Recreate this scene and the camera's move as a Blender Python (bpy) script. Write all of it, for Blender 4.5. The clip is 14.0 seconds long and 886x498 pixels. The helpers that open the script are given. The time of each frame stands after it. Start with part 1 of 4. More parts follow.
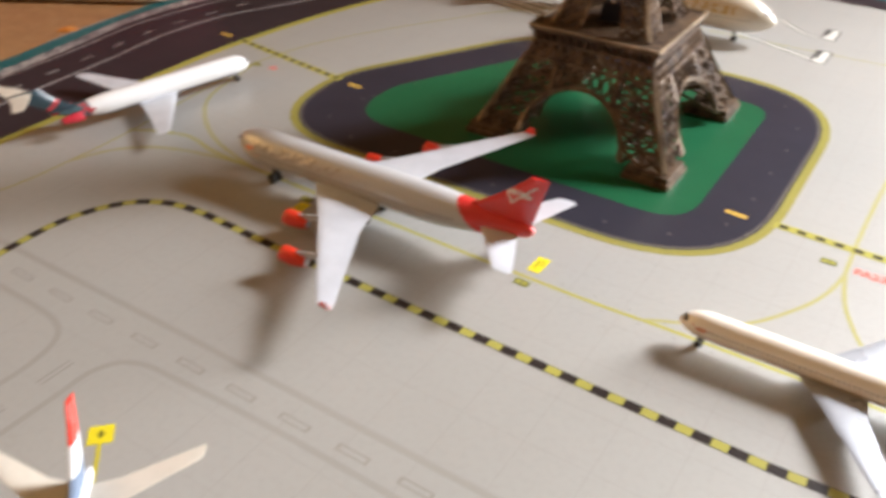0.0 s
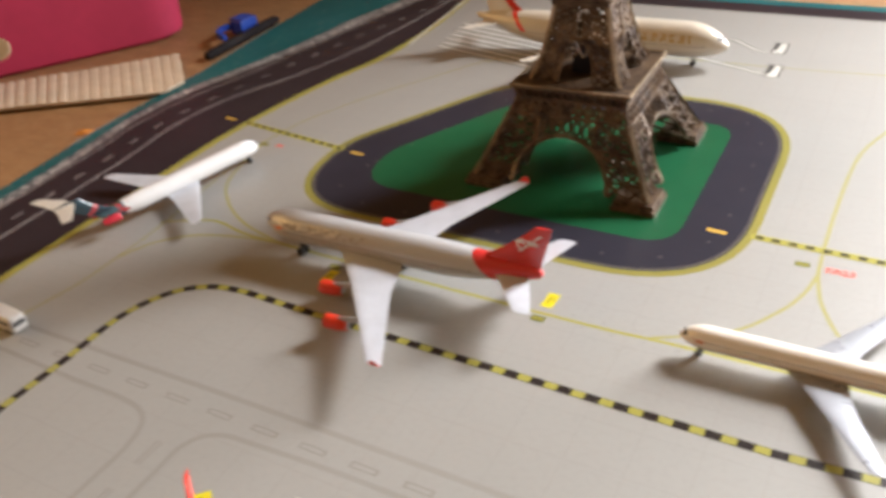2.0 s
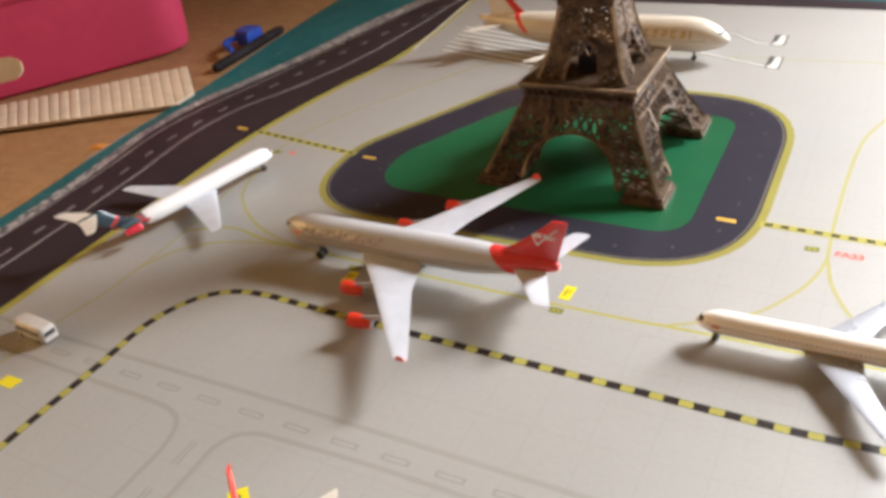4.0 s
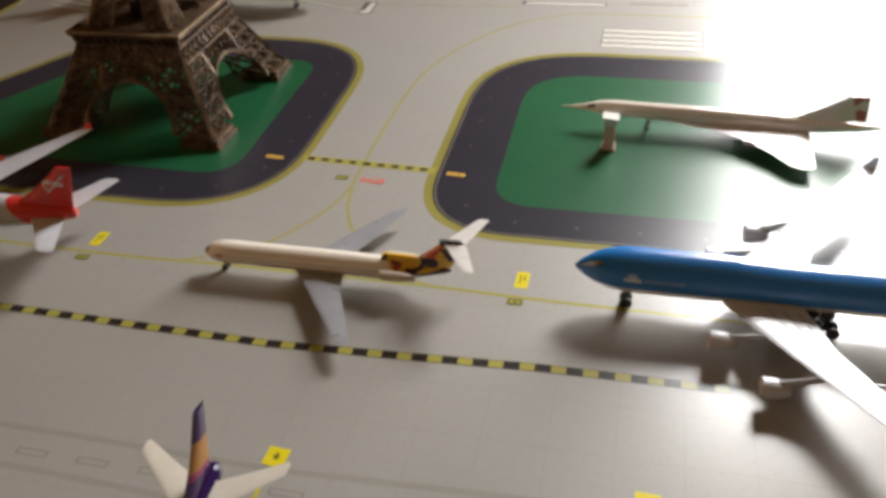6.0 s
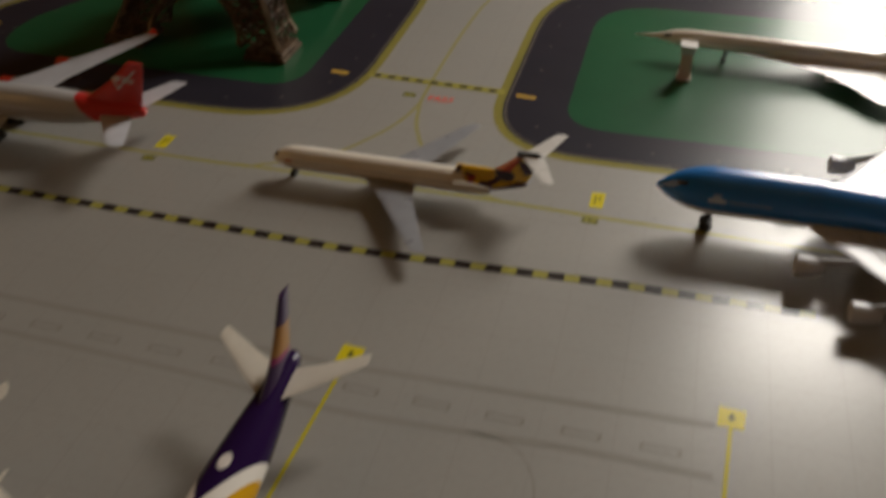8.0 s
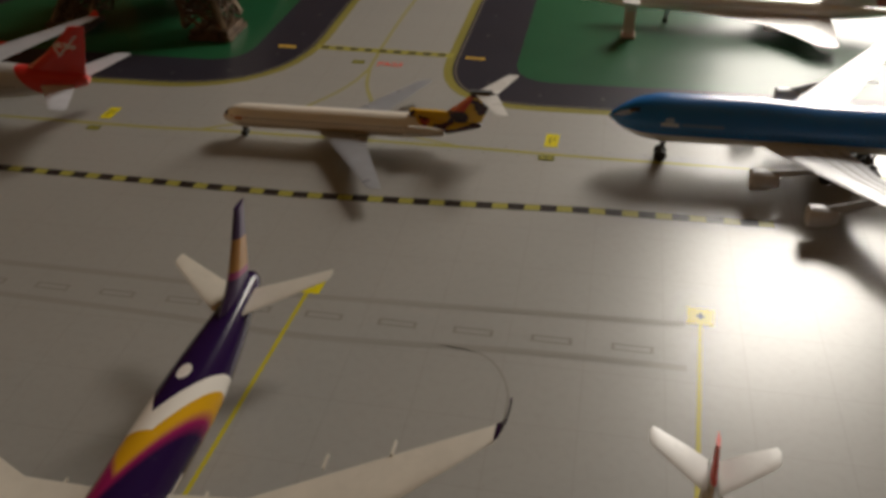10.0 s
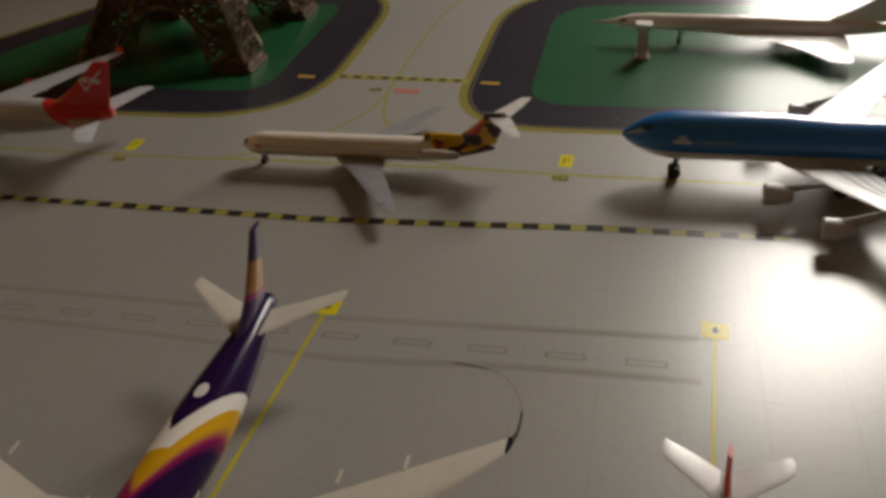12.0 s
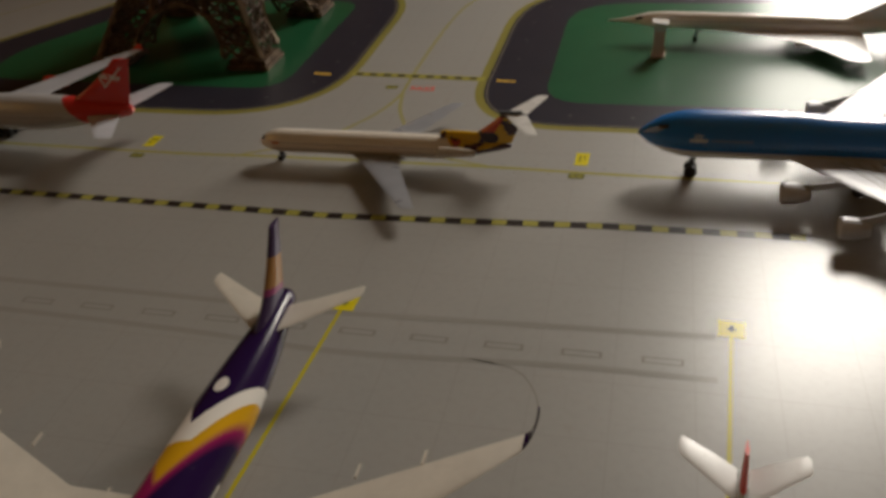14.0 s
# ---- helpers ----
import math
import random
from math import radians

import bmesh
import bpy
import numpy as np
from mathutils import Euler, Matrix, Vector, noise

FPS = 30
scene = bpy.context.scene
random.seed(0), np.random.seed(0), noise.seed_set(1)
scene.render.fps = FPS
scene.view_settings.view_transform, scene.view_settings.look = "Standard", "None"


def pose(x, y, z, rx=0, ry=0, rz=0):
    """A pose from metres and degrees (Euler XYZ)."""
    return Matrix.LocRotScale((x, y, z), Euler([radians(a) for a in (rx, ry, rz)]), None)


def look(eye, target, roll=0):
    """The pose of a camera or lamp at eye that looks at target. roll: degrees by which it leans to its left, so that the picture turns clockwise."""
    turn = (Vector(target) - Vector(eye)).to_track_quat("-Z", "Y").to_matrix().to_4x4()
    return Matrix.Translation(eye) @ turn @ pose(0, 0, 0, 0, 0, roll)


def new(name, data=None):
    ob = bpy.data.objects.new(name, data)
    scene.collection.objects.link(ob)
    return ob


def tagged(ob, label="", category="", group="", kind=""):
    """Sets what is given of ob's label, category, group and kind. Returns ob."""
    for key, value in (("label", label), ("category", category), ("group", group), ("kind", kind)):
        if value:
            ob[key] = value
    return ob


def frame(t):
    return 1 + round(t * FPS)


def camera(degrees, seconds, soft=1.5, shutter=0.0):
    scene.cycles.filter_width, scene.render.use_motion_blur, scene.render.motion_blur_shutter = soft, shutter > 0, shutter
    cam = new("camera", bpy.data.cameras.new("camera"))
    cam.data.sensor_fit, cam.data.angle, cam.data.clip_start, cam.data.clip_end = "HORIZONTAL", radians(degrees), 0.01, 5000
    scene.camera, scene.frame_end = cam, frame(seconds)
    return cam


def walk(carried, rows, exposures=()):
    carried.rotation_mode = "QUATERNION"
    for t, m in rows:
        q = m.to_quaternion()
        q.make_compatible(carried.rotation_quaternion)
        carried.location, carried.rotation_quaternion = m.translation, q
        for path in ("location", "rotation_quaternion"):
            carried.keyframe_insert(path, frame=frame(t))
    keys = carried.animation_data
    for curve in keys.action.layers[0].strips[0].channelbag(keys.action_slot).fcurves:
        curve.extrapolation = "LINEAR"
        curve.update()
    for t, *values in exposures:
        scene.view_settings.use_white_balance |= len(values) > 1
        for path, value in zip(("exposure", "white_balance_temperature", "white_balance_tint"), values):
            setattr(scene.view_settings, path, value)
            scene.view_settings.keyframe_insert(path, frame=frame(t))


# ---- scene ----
# camera: lens, path (eye, target in metres, lean) and the clip's own brightness
cam = camera(56.09, 14.0, soft=3.7, shutter=0.9)
PATH = [
    (0, (0.1069, -0.2205, 0.1843), (0.0182, -0.0828, 0.0695), 0.68),
    (0.5, (0.1095, -0.2149, 0.1857), (0.0277, -0.0725, 0.0715), -1.38),
    (1, (0.1117, -0.2196, 0.1938), (0.0315, -0.0783, 0.0772), -4.32),
    (1.5, (0.1161, -0.2317, 0.2052), (0.0378, -0.0877, 0.0907), -4.63),
    (2, (0.1119, -0.2495, 0.2180), (0.0238, -0.1078, 0.1077), -6.23),
    (2.5, (0.1097, -0.2522, 0.2173), (0.0180, -0.1114, 0.1088), -7.64),
    (2.7, (0.1076, -0.2474, 0.2137), (0.0190, -0.1055, 0.1041), -7.78),
    (4.8, (0.1193, -0.2673, 0.2247), (0.0308, -0.1248, 0.1158), -8.66),
    (5, (0.1412, -0.2604, 0.2126), (0.0565, -0.1146, 0.1050), -8.53),
    (5.5, (0.2008, -0.2447, 0.2062), (0.1451, -0.0919, 0.0896), -4.24),
    (6, (0.2206, -0.2389, 0.2077), (0.1801, -0.0843, 0.0874), -3.48),
    (6.5, (0.2166, -0.2422, 0.2083), (0.1731, -0.0877, 0.0891), -5.56),
    (7, (0.2060, -0.2369, 0.1979), (0.1571, -0.0853, 0.0769), -3.69),
    (7.5, (0.2049, -0.2419, 0.1967), (0.1554, -0.0926, 0.0732), -4.87),
    (8, (0.2025, -0.2506, 0.1891), (0.1582, -0.1024, 0.0623), -1.71),
    (8.5, (0.1940, -0.2724, 0.1792), (0.1444, -0.1253, 0.0531), -4.72),
    (9, (0.2055, -0.2643, 0.1660), (0.1674, -0.1119, 0.0423), -1.98),
    (9.2, (0.2030, -0.2664, 0.1606), (0.1686, -0.1123, 0.0379), -1.24),
    (11.5, (0.2099, -0.2726, 0.1554), (0.1684, -0.1128, 0.0425), -4.67),
    (12, (0.2099, -0.2738, 0.1559), (0.1675, -0.1138, 0.0437), -4.72),
    (12.5, (0.2084, -0.2761, 0.1572), (0.1636, -0.1156, 0.0465), -4.82),
    (13, (0.2076, -0.2753, 0.1567), (0.1622, -0.1155, 0.0453), -4.84),
    (13.5, (0.2081, -0.2740, 0.1556), (0.1635, -0.1153, 0.0424), -4.88),
    (14, (0.2087, -0.2754, 0.1567), (0.1636, -0.1163, 0.0442), -4.94),
]
EXPOSURES = [(0.0, -0.54, 6100, 10), (1.0, -0.62, 6150, 10), (1.6, -0.72, 6250, 10), (2.6, -0.52, 6080, 10), (4.8, -0.53, 6150, 10), (5.2, -0.68, 6250, 10), (6.0, -1.76, 6550, 10), (6.5, -2.28, 6750, 10), (7.5, -2.80, 6950, 10), (8.2, -2.88, 7100, 10), (14.0, -2.90, 7150, 10)]
walk(cam, [(t, look(eye, target, roll)) for t, eye, target, roll in PATH], EXPOSURES)

# ---- light: a bright window beyond the far edge, an added fill lamp at the left ----
world = bpy.data.worlds.new("sky")
scene.world = world
world.use_nodes = True
sky = world.node_tree.nodes.new("ShaderNodeTexSky")
sky.sky_type, sky.sun_disc, sky.sun_elevation, sky.sun_rotation = "NISHITA", False, radians(35), radians(30)
world.node_tree.links.new(sky.outputs[0], world.node_tree.nodes["Background"].inputs[0])
world.node_tree.nodes["Background"].inputs[1].default_value = 0.1


def area_lamp(name, at, aim, w, h, watts, colour):
    lamp = bpy.data.lights.new(name, "AREA")
    lamp.shape, lamp.size, lamp.size_y, lamp.energy, lamp.color = "RECTANGLE", w, h, watts, colour
    ob = new(name, lamp)
    ob.matrix_world = look(at, aim)
    return ob


area_lamp("upper_window_light", (0.512, 0.773, 0.662), (1.092, -0.607, 0.252), 0.330, 0.200, 59.0, (1.0, 0.985, 0.965))
area_lamp("lower_window_light", (0.575, 0.773, 0.284), (1.215, -0.607, 0.134), 0.542, 0.428, 57.0, (1.0, 0.985, 0.965))
# unseen warm fill lamp, added to lift the shadows on the left
area_lamp("side_fill_light", (-1.39, -0.50, 0.75), (0.0, 0.05, 0.05), 1.0, 0.8, 15.0, (1.0, 0.56, 0.18))

# ---- small builders ----
MM = 0.001


class Mesh:
    """Gathers corners and faces in millimetres."""

    def __init__(self):
        self.v, self.f = [], []

    def add(self, verts, faces):
        n = len(self.v)
        self.v += [tuple(c * MM for c in p) for p in verts]
        self.f += [tuple(i + n for i in q) for q in faces]
        return self

    def box(self, x0, x1, y0, y1, z0, z1):
        return self.add([(x, y, z) for z in (z0, z1) for x, y in ((x0, y0), (x1, y0), (x1, y1), (x0, y1))],
                        [(3, 2, 1, 0), (4, 5, 6, 7), (0, 1, 5, 4), (1, 2, 6, 5), (2, 3, 7, 6), (3, 0, 4, 7)])

    def bar(self, p, q, w, h=None):
        """A square bar from p to q."""
        p, q, h = Vector(p), Vector(q), h or w
        d = (q - p).normalized()
        s = d.cross(Vector((0, 0, 1)) if abs(d.z) < 0.95 else Vector((0, 1, 0))).normalized() * w / 2
        u = s.normalized().cross(d) * h / 2
        c = [p - s - u, p + s - u, p + s + u, p - s + u, q - s - u, q + s - u, q + s + u, q - s + u]
        return self.add([tuple(a) for a in c], [(0, 1, 2, 3), (7, 6, 5, 4), (4, 5, 1, 0), (5, 6, 2, 1), (6, 7, 3, 2), (7, 4, 0, 3)])

    def bent(self, pts, w, h=None):
        """One square bar bent along pts."""
        pts, h, rings = [Vector(p) for p in pts], h or w, []
        for i, p in enumerate(pts):
            d = (pts[min(i + 1, len(pts) - 1)] - pts[max(i - 1, 0)]).normalized()
            s = d.cross(Vector((0, 0, 1)) if abs(d.z) < 0.97 else Vector((0, 1, 0))).normalized()
            u = s.cross(d)
            rings.append([tuple(p + s * a * w / 2 + u * b * h / 2) for a, b in ((-1, -1), (1, -1), (1, 1), (-1, 1))])
        for i in range(1, len(rings)):
            k = min(range(4), key=lambda k: sum((Vector(rings[i][(j + k) % 4]) - Vector(rings[i - 1][j])).length for j in range(4)))
            rings[i] = rings[i][k:] + rings[i][:k]
        return self.loft(rings)

    def loft(self, rings, close=True, caps=True):
        k, n = len(rings[0]), len(self.v)
        self.v += [tuple(c * MM for c in p) for r in rings for p in r]
        for a in range(len(rings) - 1):
            for b in range(k if close else k - 1):
                c = (b + 1) % k
                self.f.append((n + a * k + b, n + a * k + c, n + (a + 1) * k + c, n + (a + 1) * k + b))
        if caps:
            self.f += [tuple(n + b for b in reversed(range(k))), tuple(n + (len(rings) - 1) * k + b for b in range(k))]
        return self

    def ribbon(self, pts, w, z):
        """A flat printed line along pts."""
        pts = [Vector(p) for p in pts]
        left, right = [], []
        for i, p in enumerate(pts):
            d = (pts[min(i + 1, len(pts) - 1)] - pts[max(i - 1, 0)]).normalized()
            n = Vector((-d.y, d.x)) * w / 2
            left.append((*(p + n), z)), right.append((*(p - n), z))
        return self.loft([left, right], close=False, caps=False)

    def flat(self, pts, z):
        return self.add([(x, y, z) for x, y in pts], [tuple(range(len(pts)))])

    def disc(self, c, axis, r, w, n=20):
        """A wheel round axis (0 x, 1 y)."""
        rings = []
        for o, s in ((-w / 2, 0.8), (-w / 2.6, 1), (w / 2.6, 1), (w / 2, 0.8)):
            ring = []
            for i in range(n):
                a = 2 * math.pi * i / n
                q = [c[0], c[1], c[2] + r * s * math.sin(a)]
                q[axis] += o
                q[1 - axis] += r * s * math.cos(a)
                ring.append(tuple(q))
            rings.append(ring)
        return self.loft(rings)


def part(name, mesh, mat, parent=None, label="", smooth=False, at=None):
    data = bpy.data.meshes.new(name)
    data.from_pydata(mesh.v, [], mesh.f)
    bm = bmesh.new()
    bm.from_mesh(data)
    bmesh.ops.recalc_face_normals(bm, faces=bm.faces)
    for fc in bm.faces:
        fc.smooth = smooth
    if smooth:
        for e in bm.edges:
            e.smooth = e.calc_face_angle(0) < 0.7
    bm.to_mesh(data)
    bm.free()
    data.materials.append(mat)
    ob = new(name, data)
    if parent:
        ob.parent = parent
    if at:
        ob.matrix_basis = at
    return tagged(ob, label)


def printed(name, mesh, mat, parent):
    """Flat print on the mat, facing up."""
    data = bpy.data.meshes.new(name)
    data.from_pydata(mesh.v, [], mesh.f)
    bm = bmesh.new()
    bm.from_mesh(data)
    for v in bm.verts:
        v.co.z *= 0.3
    for fc in bm.faces:
        fc.normal_update()
        if fc.normal.z < 0:
            fc.normal_flip()
    bm.to_mesh(data)
    bm.free()
    data.materials.append(mat)
    ob = new(name, data)
    ob.parent = parent
    return ob


def thing(name, label, category, m=None, group=""):
    ob = new(name)
    ob.empty_display_size = 0.01
    if m:
        ob.matrix_basis = m
    return tagged(ob, label, category, group)


def curve(pts, n=10):
    """A smooth line through pts."""
    out, p = [], [Vector(q) for q in pts]
    for i in range(len(p) - 1):
        a, b, c, d = p[max(i - 1, 0)], p[i], p[i + 1], p[min(i + 2, len(p) - 1)]
        for k in range(n):
            t = k / n
            out.append(0.5 * ((2 * b) + (c - a) * t + (2 * a - 5 * b + 4 * c - d) * t * t + (3 * b - a - 3 * c + d) * t ** 3))
    return out + [p[-1]]


def rounded(corners, radii, n=10):
    """A polygon with rounded corners."""
    out, k = [], len(corners)
    for i, (c, r) in enumerate(zip(corners, radii)):
        c, a, b = Vector(c), Vector(corners[i - 1]), Vector(corners[(i + 1) % k])
        p, q = c + (a - c).normalized() * r, c + (b - c).normalized() * r
        for j in range(n + 1):
            t = j / n
            out.append((1 - t) ** 2 * p + 2 * t * (1 - t) * c + t * t * q)
    return out


# ---- materials ----
class Nodes:
    def __init__(self, name, rough=0.5, metal=0.0, spec=0.5, coat=0.0):
        self.mat = bpy.data.materials.new(name)
        self.mat.use_nodes = True
        self.t = self.mat.node_tree
        self.b = self.t.nodes["Principled BSDF"]
        self.b.inputs["Roughness"].default_value, self.b.inputs["Metallic"].default_value = rough, metal
        self.b.inputs["Specular IOR Level"].default_value, self.b.inputs["Coat Weight"].default_value = spec, coat
        self.b.inputs["Coat Roughness"].default_value = 0.255 if coat == 0.68 else 0.3 if coat == 0.2 else 0.12
        self.co = self.t.nodes.new("ShaderNodeTexCoord").outputs["Object"]
        s = self.t.nodes.new("ShaderNodeSeparateXYZ")
        self.t.links.new(self.co, s.inputs[0])
        self.x, self.y, self.z = (self.math("MULTIPLY", s.outputs[i], 1000.0) for i in range(3))

    def put(self, socket, v):
        if isinstance(v, (int, float)):
            socket.default_value = v
        elif isinstance(v, tuple):
            socket.default_value = (*v, 1.0)
        else:
            self.t.links.new(v, socket)

    def math(self, op, a, b=0.0):
        n = self.t.nodes.new("ShaderNodeMath")
        n.operation = op
        self.put(n.inputs[0], a), self.put(n.inputs[1], b)
        return n.outputs[0]

    def above(self, a, b):
        return self.math("GREATER_THAN", a, b)

    def both(self, *masks):
        m = masks[0]
        for k in masks[1:]:
            m = self.math("MULTIPLY", m, k)
        return m

    def within(self, a, lo, hi):
        return self.both(self.above(a, lo), self.above(hi, a))

    def dot(self, kx, ky, kz):
        return self.math("ADD", self.math("ADD", self.math("MULTIPLY", self.x, kx), self.math("MULTIPLY", self.y, ky)), self.math("MULTIPLY", self.z, kz))

    def mix(self, fac, a, b, kind="MIX"):
        n = self.t.nodes.new("ShaderNodeMix")
        n.data_type, n.blend_type = "RGBA", kind
        self.put(n.inputs[0], fac), self.put(n.inputs[6], a), self.put(n.inputs[7], b)
        return n.outputs[2]

    def noise(self, scale, detail=4.0, rough=0.6, stretch=None):
        n = self.t.nodes.new("ShaderNodeTexNoise")
        n.inputs["Scale"].default_value, n.inputs["Detail"].default_value, n.inputs["Roughness"].default_value = scale, detail, rough
        co = self.co
        if stretch:
            m = self.t.nodes.new("ShaderNodeMapping")
            m.inputs["Scale"].default_value = stretch
            self.t.links.new(co, m.inputs[0])
            co = m.outputs[0]
        self.t.links.new(co, n.inputs["Vector"])
        return n.outputs["Fac"]

    def ramp(self, fac, lo, hi, a=0.0, b=1.0):
        n = self.t.nodes.new("ShaderNodeMapRange")
        self.put(n.inputs[0], fac)
        for i, v in zip((1, 2, 3, 4), (lo, hi, a, b)):
            n.inputs[i].default_value = v
        return n.outputs[0]

    def done(self, colour, bump=None, depth=0.0002, strength=0.3, rough=None):
        self.put(self.b.inputs["Base Color"], colour)
        if bump is not None:
            n = self.t.nodes.new("ShaderNodeBump")
            n.inputs["Strength"].default_value, n.inputs["Distance"].default_value = strength, depth
            self.t.links.new(bump, n.inputs["Height"])
            self.t.links.new(n.outputs[0], self.b.inputs["Normal"])
        if rough is not None:
            self.put(self.b.inputs["Roughness"], rough)
        return self.mat


def plain(name, colour, rough=0.4, metal=0.0, spec=0.5, vary=0.12, scale=90.0, coat=0.0):
    """One colour with fine grain and faint larger blotches."""
    n = Nodes(name, rough, metal, spec, coat)
    a, b = n.noise(scale), n.noise(scale * 9, 2.0)
    dark = tuple(c * (1 - vary) for c in colour)
    c = n.mix(n.ramp(a, 0.35, 0.65), colour, dark)
    c = n.mix(n.math("MULTIPLY", n.ramp(b, 0.5, 0.75), vary), c, tuple(c * 0.7 for c in colour))
    return n.done(c, b, 0.00005, 0.15, n.ramp(a, 0.3, 0.7, rough * 0.85, min(1, rough * 1.2)))


def ripple(n):
    """Slow waves and small dimples of the thin sheet."""
    return n.math("ADD", n.noise(9.0, 3.0), n.math("MULTIPLY", n.noise(75.0, 4.0, 0.65), 0.09))


def print_ink(name, colour, vary=0.08, rough=0.46, coat=0.68):
    """Ink on the glossy sheet."""
    n = Nodes(name, rough, 0.0, 0.03, coat)
    a, b = n.noise(14.0), n.noise(700.0, 2.0)
    c = n.mix(n.ramp(a, 0.3, 0.7), colour, tuple(v * (1 - vary) for v in colour))
    c = n.mix(n.math("MULTIPLY", n.ramp(b, 0.45, 0.7), vary * 1.5), c, tuple(v * 0.75 for v in colour))
    return n.done(c, ripple(n), 0.0012, 0.22, n.ramp(a, 0.3, 0.7, rough * 0.92, rough * 1.1))


def mat_sheet():
    """Pale grey apron print with faint slab joints and speckle."""
    n = Nodes("apron_print", 0.46, 0.0, 0.22, 0.68)
    big, fine = n.noise(7.0), n.noise(420.0, 3.0)
    c = n.mix(n.ramp(big, 0.3, 0.7), (0.33, 0.318, 0.297), (0.305, 0.293, 0.272))
    c = n.mix(n.math("MULTIPLY", n.ramp(fine, 0.45, 0.75), 0.22), c, (0.235, 0.22, 0.195))
    scuff = n.noise(38.0, 6.0, 0.75)
    c = n.mix(n.ramp(scuff, 0.62, 0.74, 0.0, 0.3), c, (0.24, 0.22, 0.185))
    c = n.mix(n.ramp(n.noise(900.0, 1.0), 0.74, 0.8, 0.0, 0.35), c, (0.14, 0.12, 0.10))
    for axis in (n.x, n.y):
        f = n.math("FRACT", n.math("DIVIDE", n.math("ADD", axis, 2000.0), 21.0))
        c = n.mix(n.math("MULTIPLY", n.above(0.022, f), 0.3), c, (0.25, 0.23, 0.205))
    return n.done(c, ripple(n), 0.0012, 0.22, n.ramp(big, 0.3, 0.7, 0.43, 0.49))


APRON = mat_sheet()
ASPHALT = print_ink("asphalt_print", (0.029, 0.027, 0.038), 0.2)
ROAD = print_ink("road_print", (0.036, 0.026, 0.029), 0.2, coat=0.2)
GRASS = print_ink("grass_print", (0.013, 0.095, 0.039), 0.2)
YELLOW = print_ink("yellow_print", (0.345, 0.315, 0.07))
RINGYELLOW = print_ink("ring_yellow_print", (0.27, 0.24, 0.06), 0.2)
BRIGHT = print_ink("bright_yellow_print", (0.70, 0.585, 0.02))
LEADYELLOW = print_ink("lead_in_yellow_print", (0.54, 0.46, 0.03), 0.15)
DULL = print_ink("dull_yellow_print", (0.34, 0.315, 0.13))
ROADWHITE = print_ink("road_line_print", (0.45, 0.43, 0.43), 0.3)
BLACK = print_ink("black_print", (0.026, 0.019, 0.017))
GREY = print_ink("grey_print", (0.293, 0.278, 0.254))
DARKGREY = print_ink("dark_grey_print", (0.26, 0.243, 0.22))
WHITE = print_ink("white_print", (0.60, 0.58, 0.53))
RED = print_ink("red_print", (0.80, 0.13, 0.10))
ORANGE = print_ink("orange_print", (0.75, 0.46, 0.08))
TEAL = print_ink("teal_print", (0.022, 0.125, 0.135), 0.35, coat=0.2)
FOAM = print_ink("foam_print", (0.16, 0.26, 0.25), 0.3)
OLIVE = print_ink("olive_print", (0.15, 0.15, 0.03))
OUTLINE = print_ink("outline_print", (0.09, 0.085, 0.08))
STRIPEGREY = print_ink("stripe_edge_print", (0.17, 0.15, 0.125))
LAMPGREY = print_ink("lamp_mark_print", (0.11, 0.105, 0.10))


def stones_print():
    n = Nodes("stones_print", 0.35)
    v = n.t.nodes.new("ShaderNodeTexVoronoi")
    v.inputs["Scale"].default_value = 260.0
    n.t.links.new(n.co, v.inputs["Vector"])
    c = n.mix(n.ramp(v.outputs["Distance"], 0.25, 0.65), (0.46, 0.44, 0.42), (0.07, 0.075, 0.085))
    return n.done(n.mix(n.ramp(n.noise(60.0), 0.4, 0.65, 0.0, 0.8), c, (0.17, 0.16, 0.16)))


STONES = stones_print()


def floor_wood():
    n = Nodes("floor_board", 0.5)
    grain = n.noise(55.0, 6.0, 0.7, (1.0, 1.8, 1.0))
    c = n.mix(n.ramp(grain, 0.35, 0.65), (0.36, 0.20, 0.088), (0.25, 0.132, 0.056))
    c = n.mix(n.ramp(n.noise(180.0, 3.0), 0.5, 0.7, 0.0, 0.5), c, (0.40, 0.26, 0.14))
    c = n.mix(n.ramp(n.noise(6.0), 0.35, 0.7, 0.0, 0.35), c, (0.27, 0.155, 0.072))
    return n.done(c, grain, 0.0002, 0.2)


def wall_paint():
    n = Nodes("wall_paint", 0.85)
    a = n.noise(3.0)
    return n.done(n.mix(a, (0.27, 0.175, 0.095), (0.24, 0.155, 0.085)), n.noise(300.0), 0.0003, 0.2)


FLOOR, WALL = floor_wood(), wall_paint()
CEILING = plain("ceiling_paint", (0.70, 0.56, 0.31), 0.9, scale=4.0)
FRAME = plain("window_paint", (0.75, 0.74, 0.71), 0.45, scale=30.0)
ENAMEL = plain("white_enamel", (0.66, 0.64, 0.61), 0.28, coat=0.4)
WINGWHITE = plain("wing_white", (0.60, 0.615, 0.67), 0.33, coat=0.2)
REDWING = plain("red_jet_wing_white", (0.53, 0.545, 0.59), 0.36, coat=0.15)
CREAMWING = plain("cream_wing", (0.62, 0.57, 0.49), 0.38)
WINGGREY = plain("wing_grey", (0.37, 0.38, 0.41), 0.3, 0.3)
TYRE = plain("tyre_black", (0.02, 0.02, 0.02), 0.6)
STEEL = plain("gear_metal", (0.30, 0.29, 0.28), 0.35, 0.8)
DARKGEAR = plain("dark_gear", (0.035, 0.032, 0.03), 0.5)
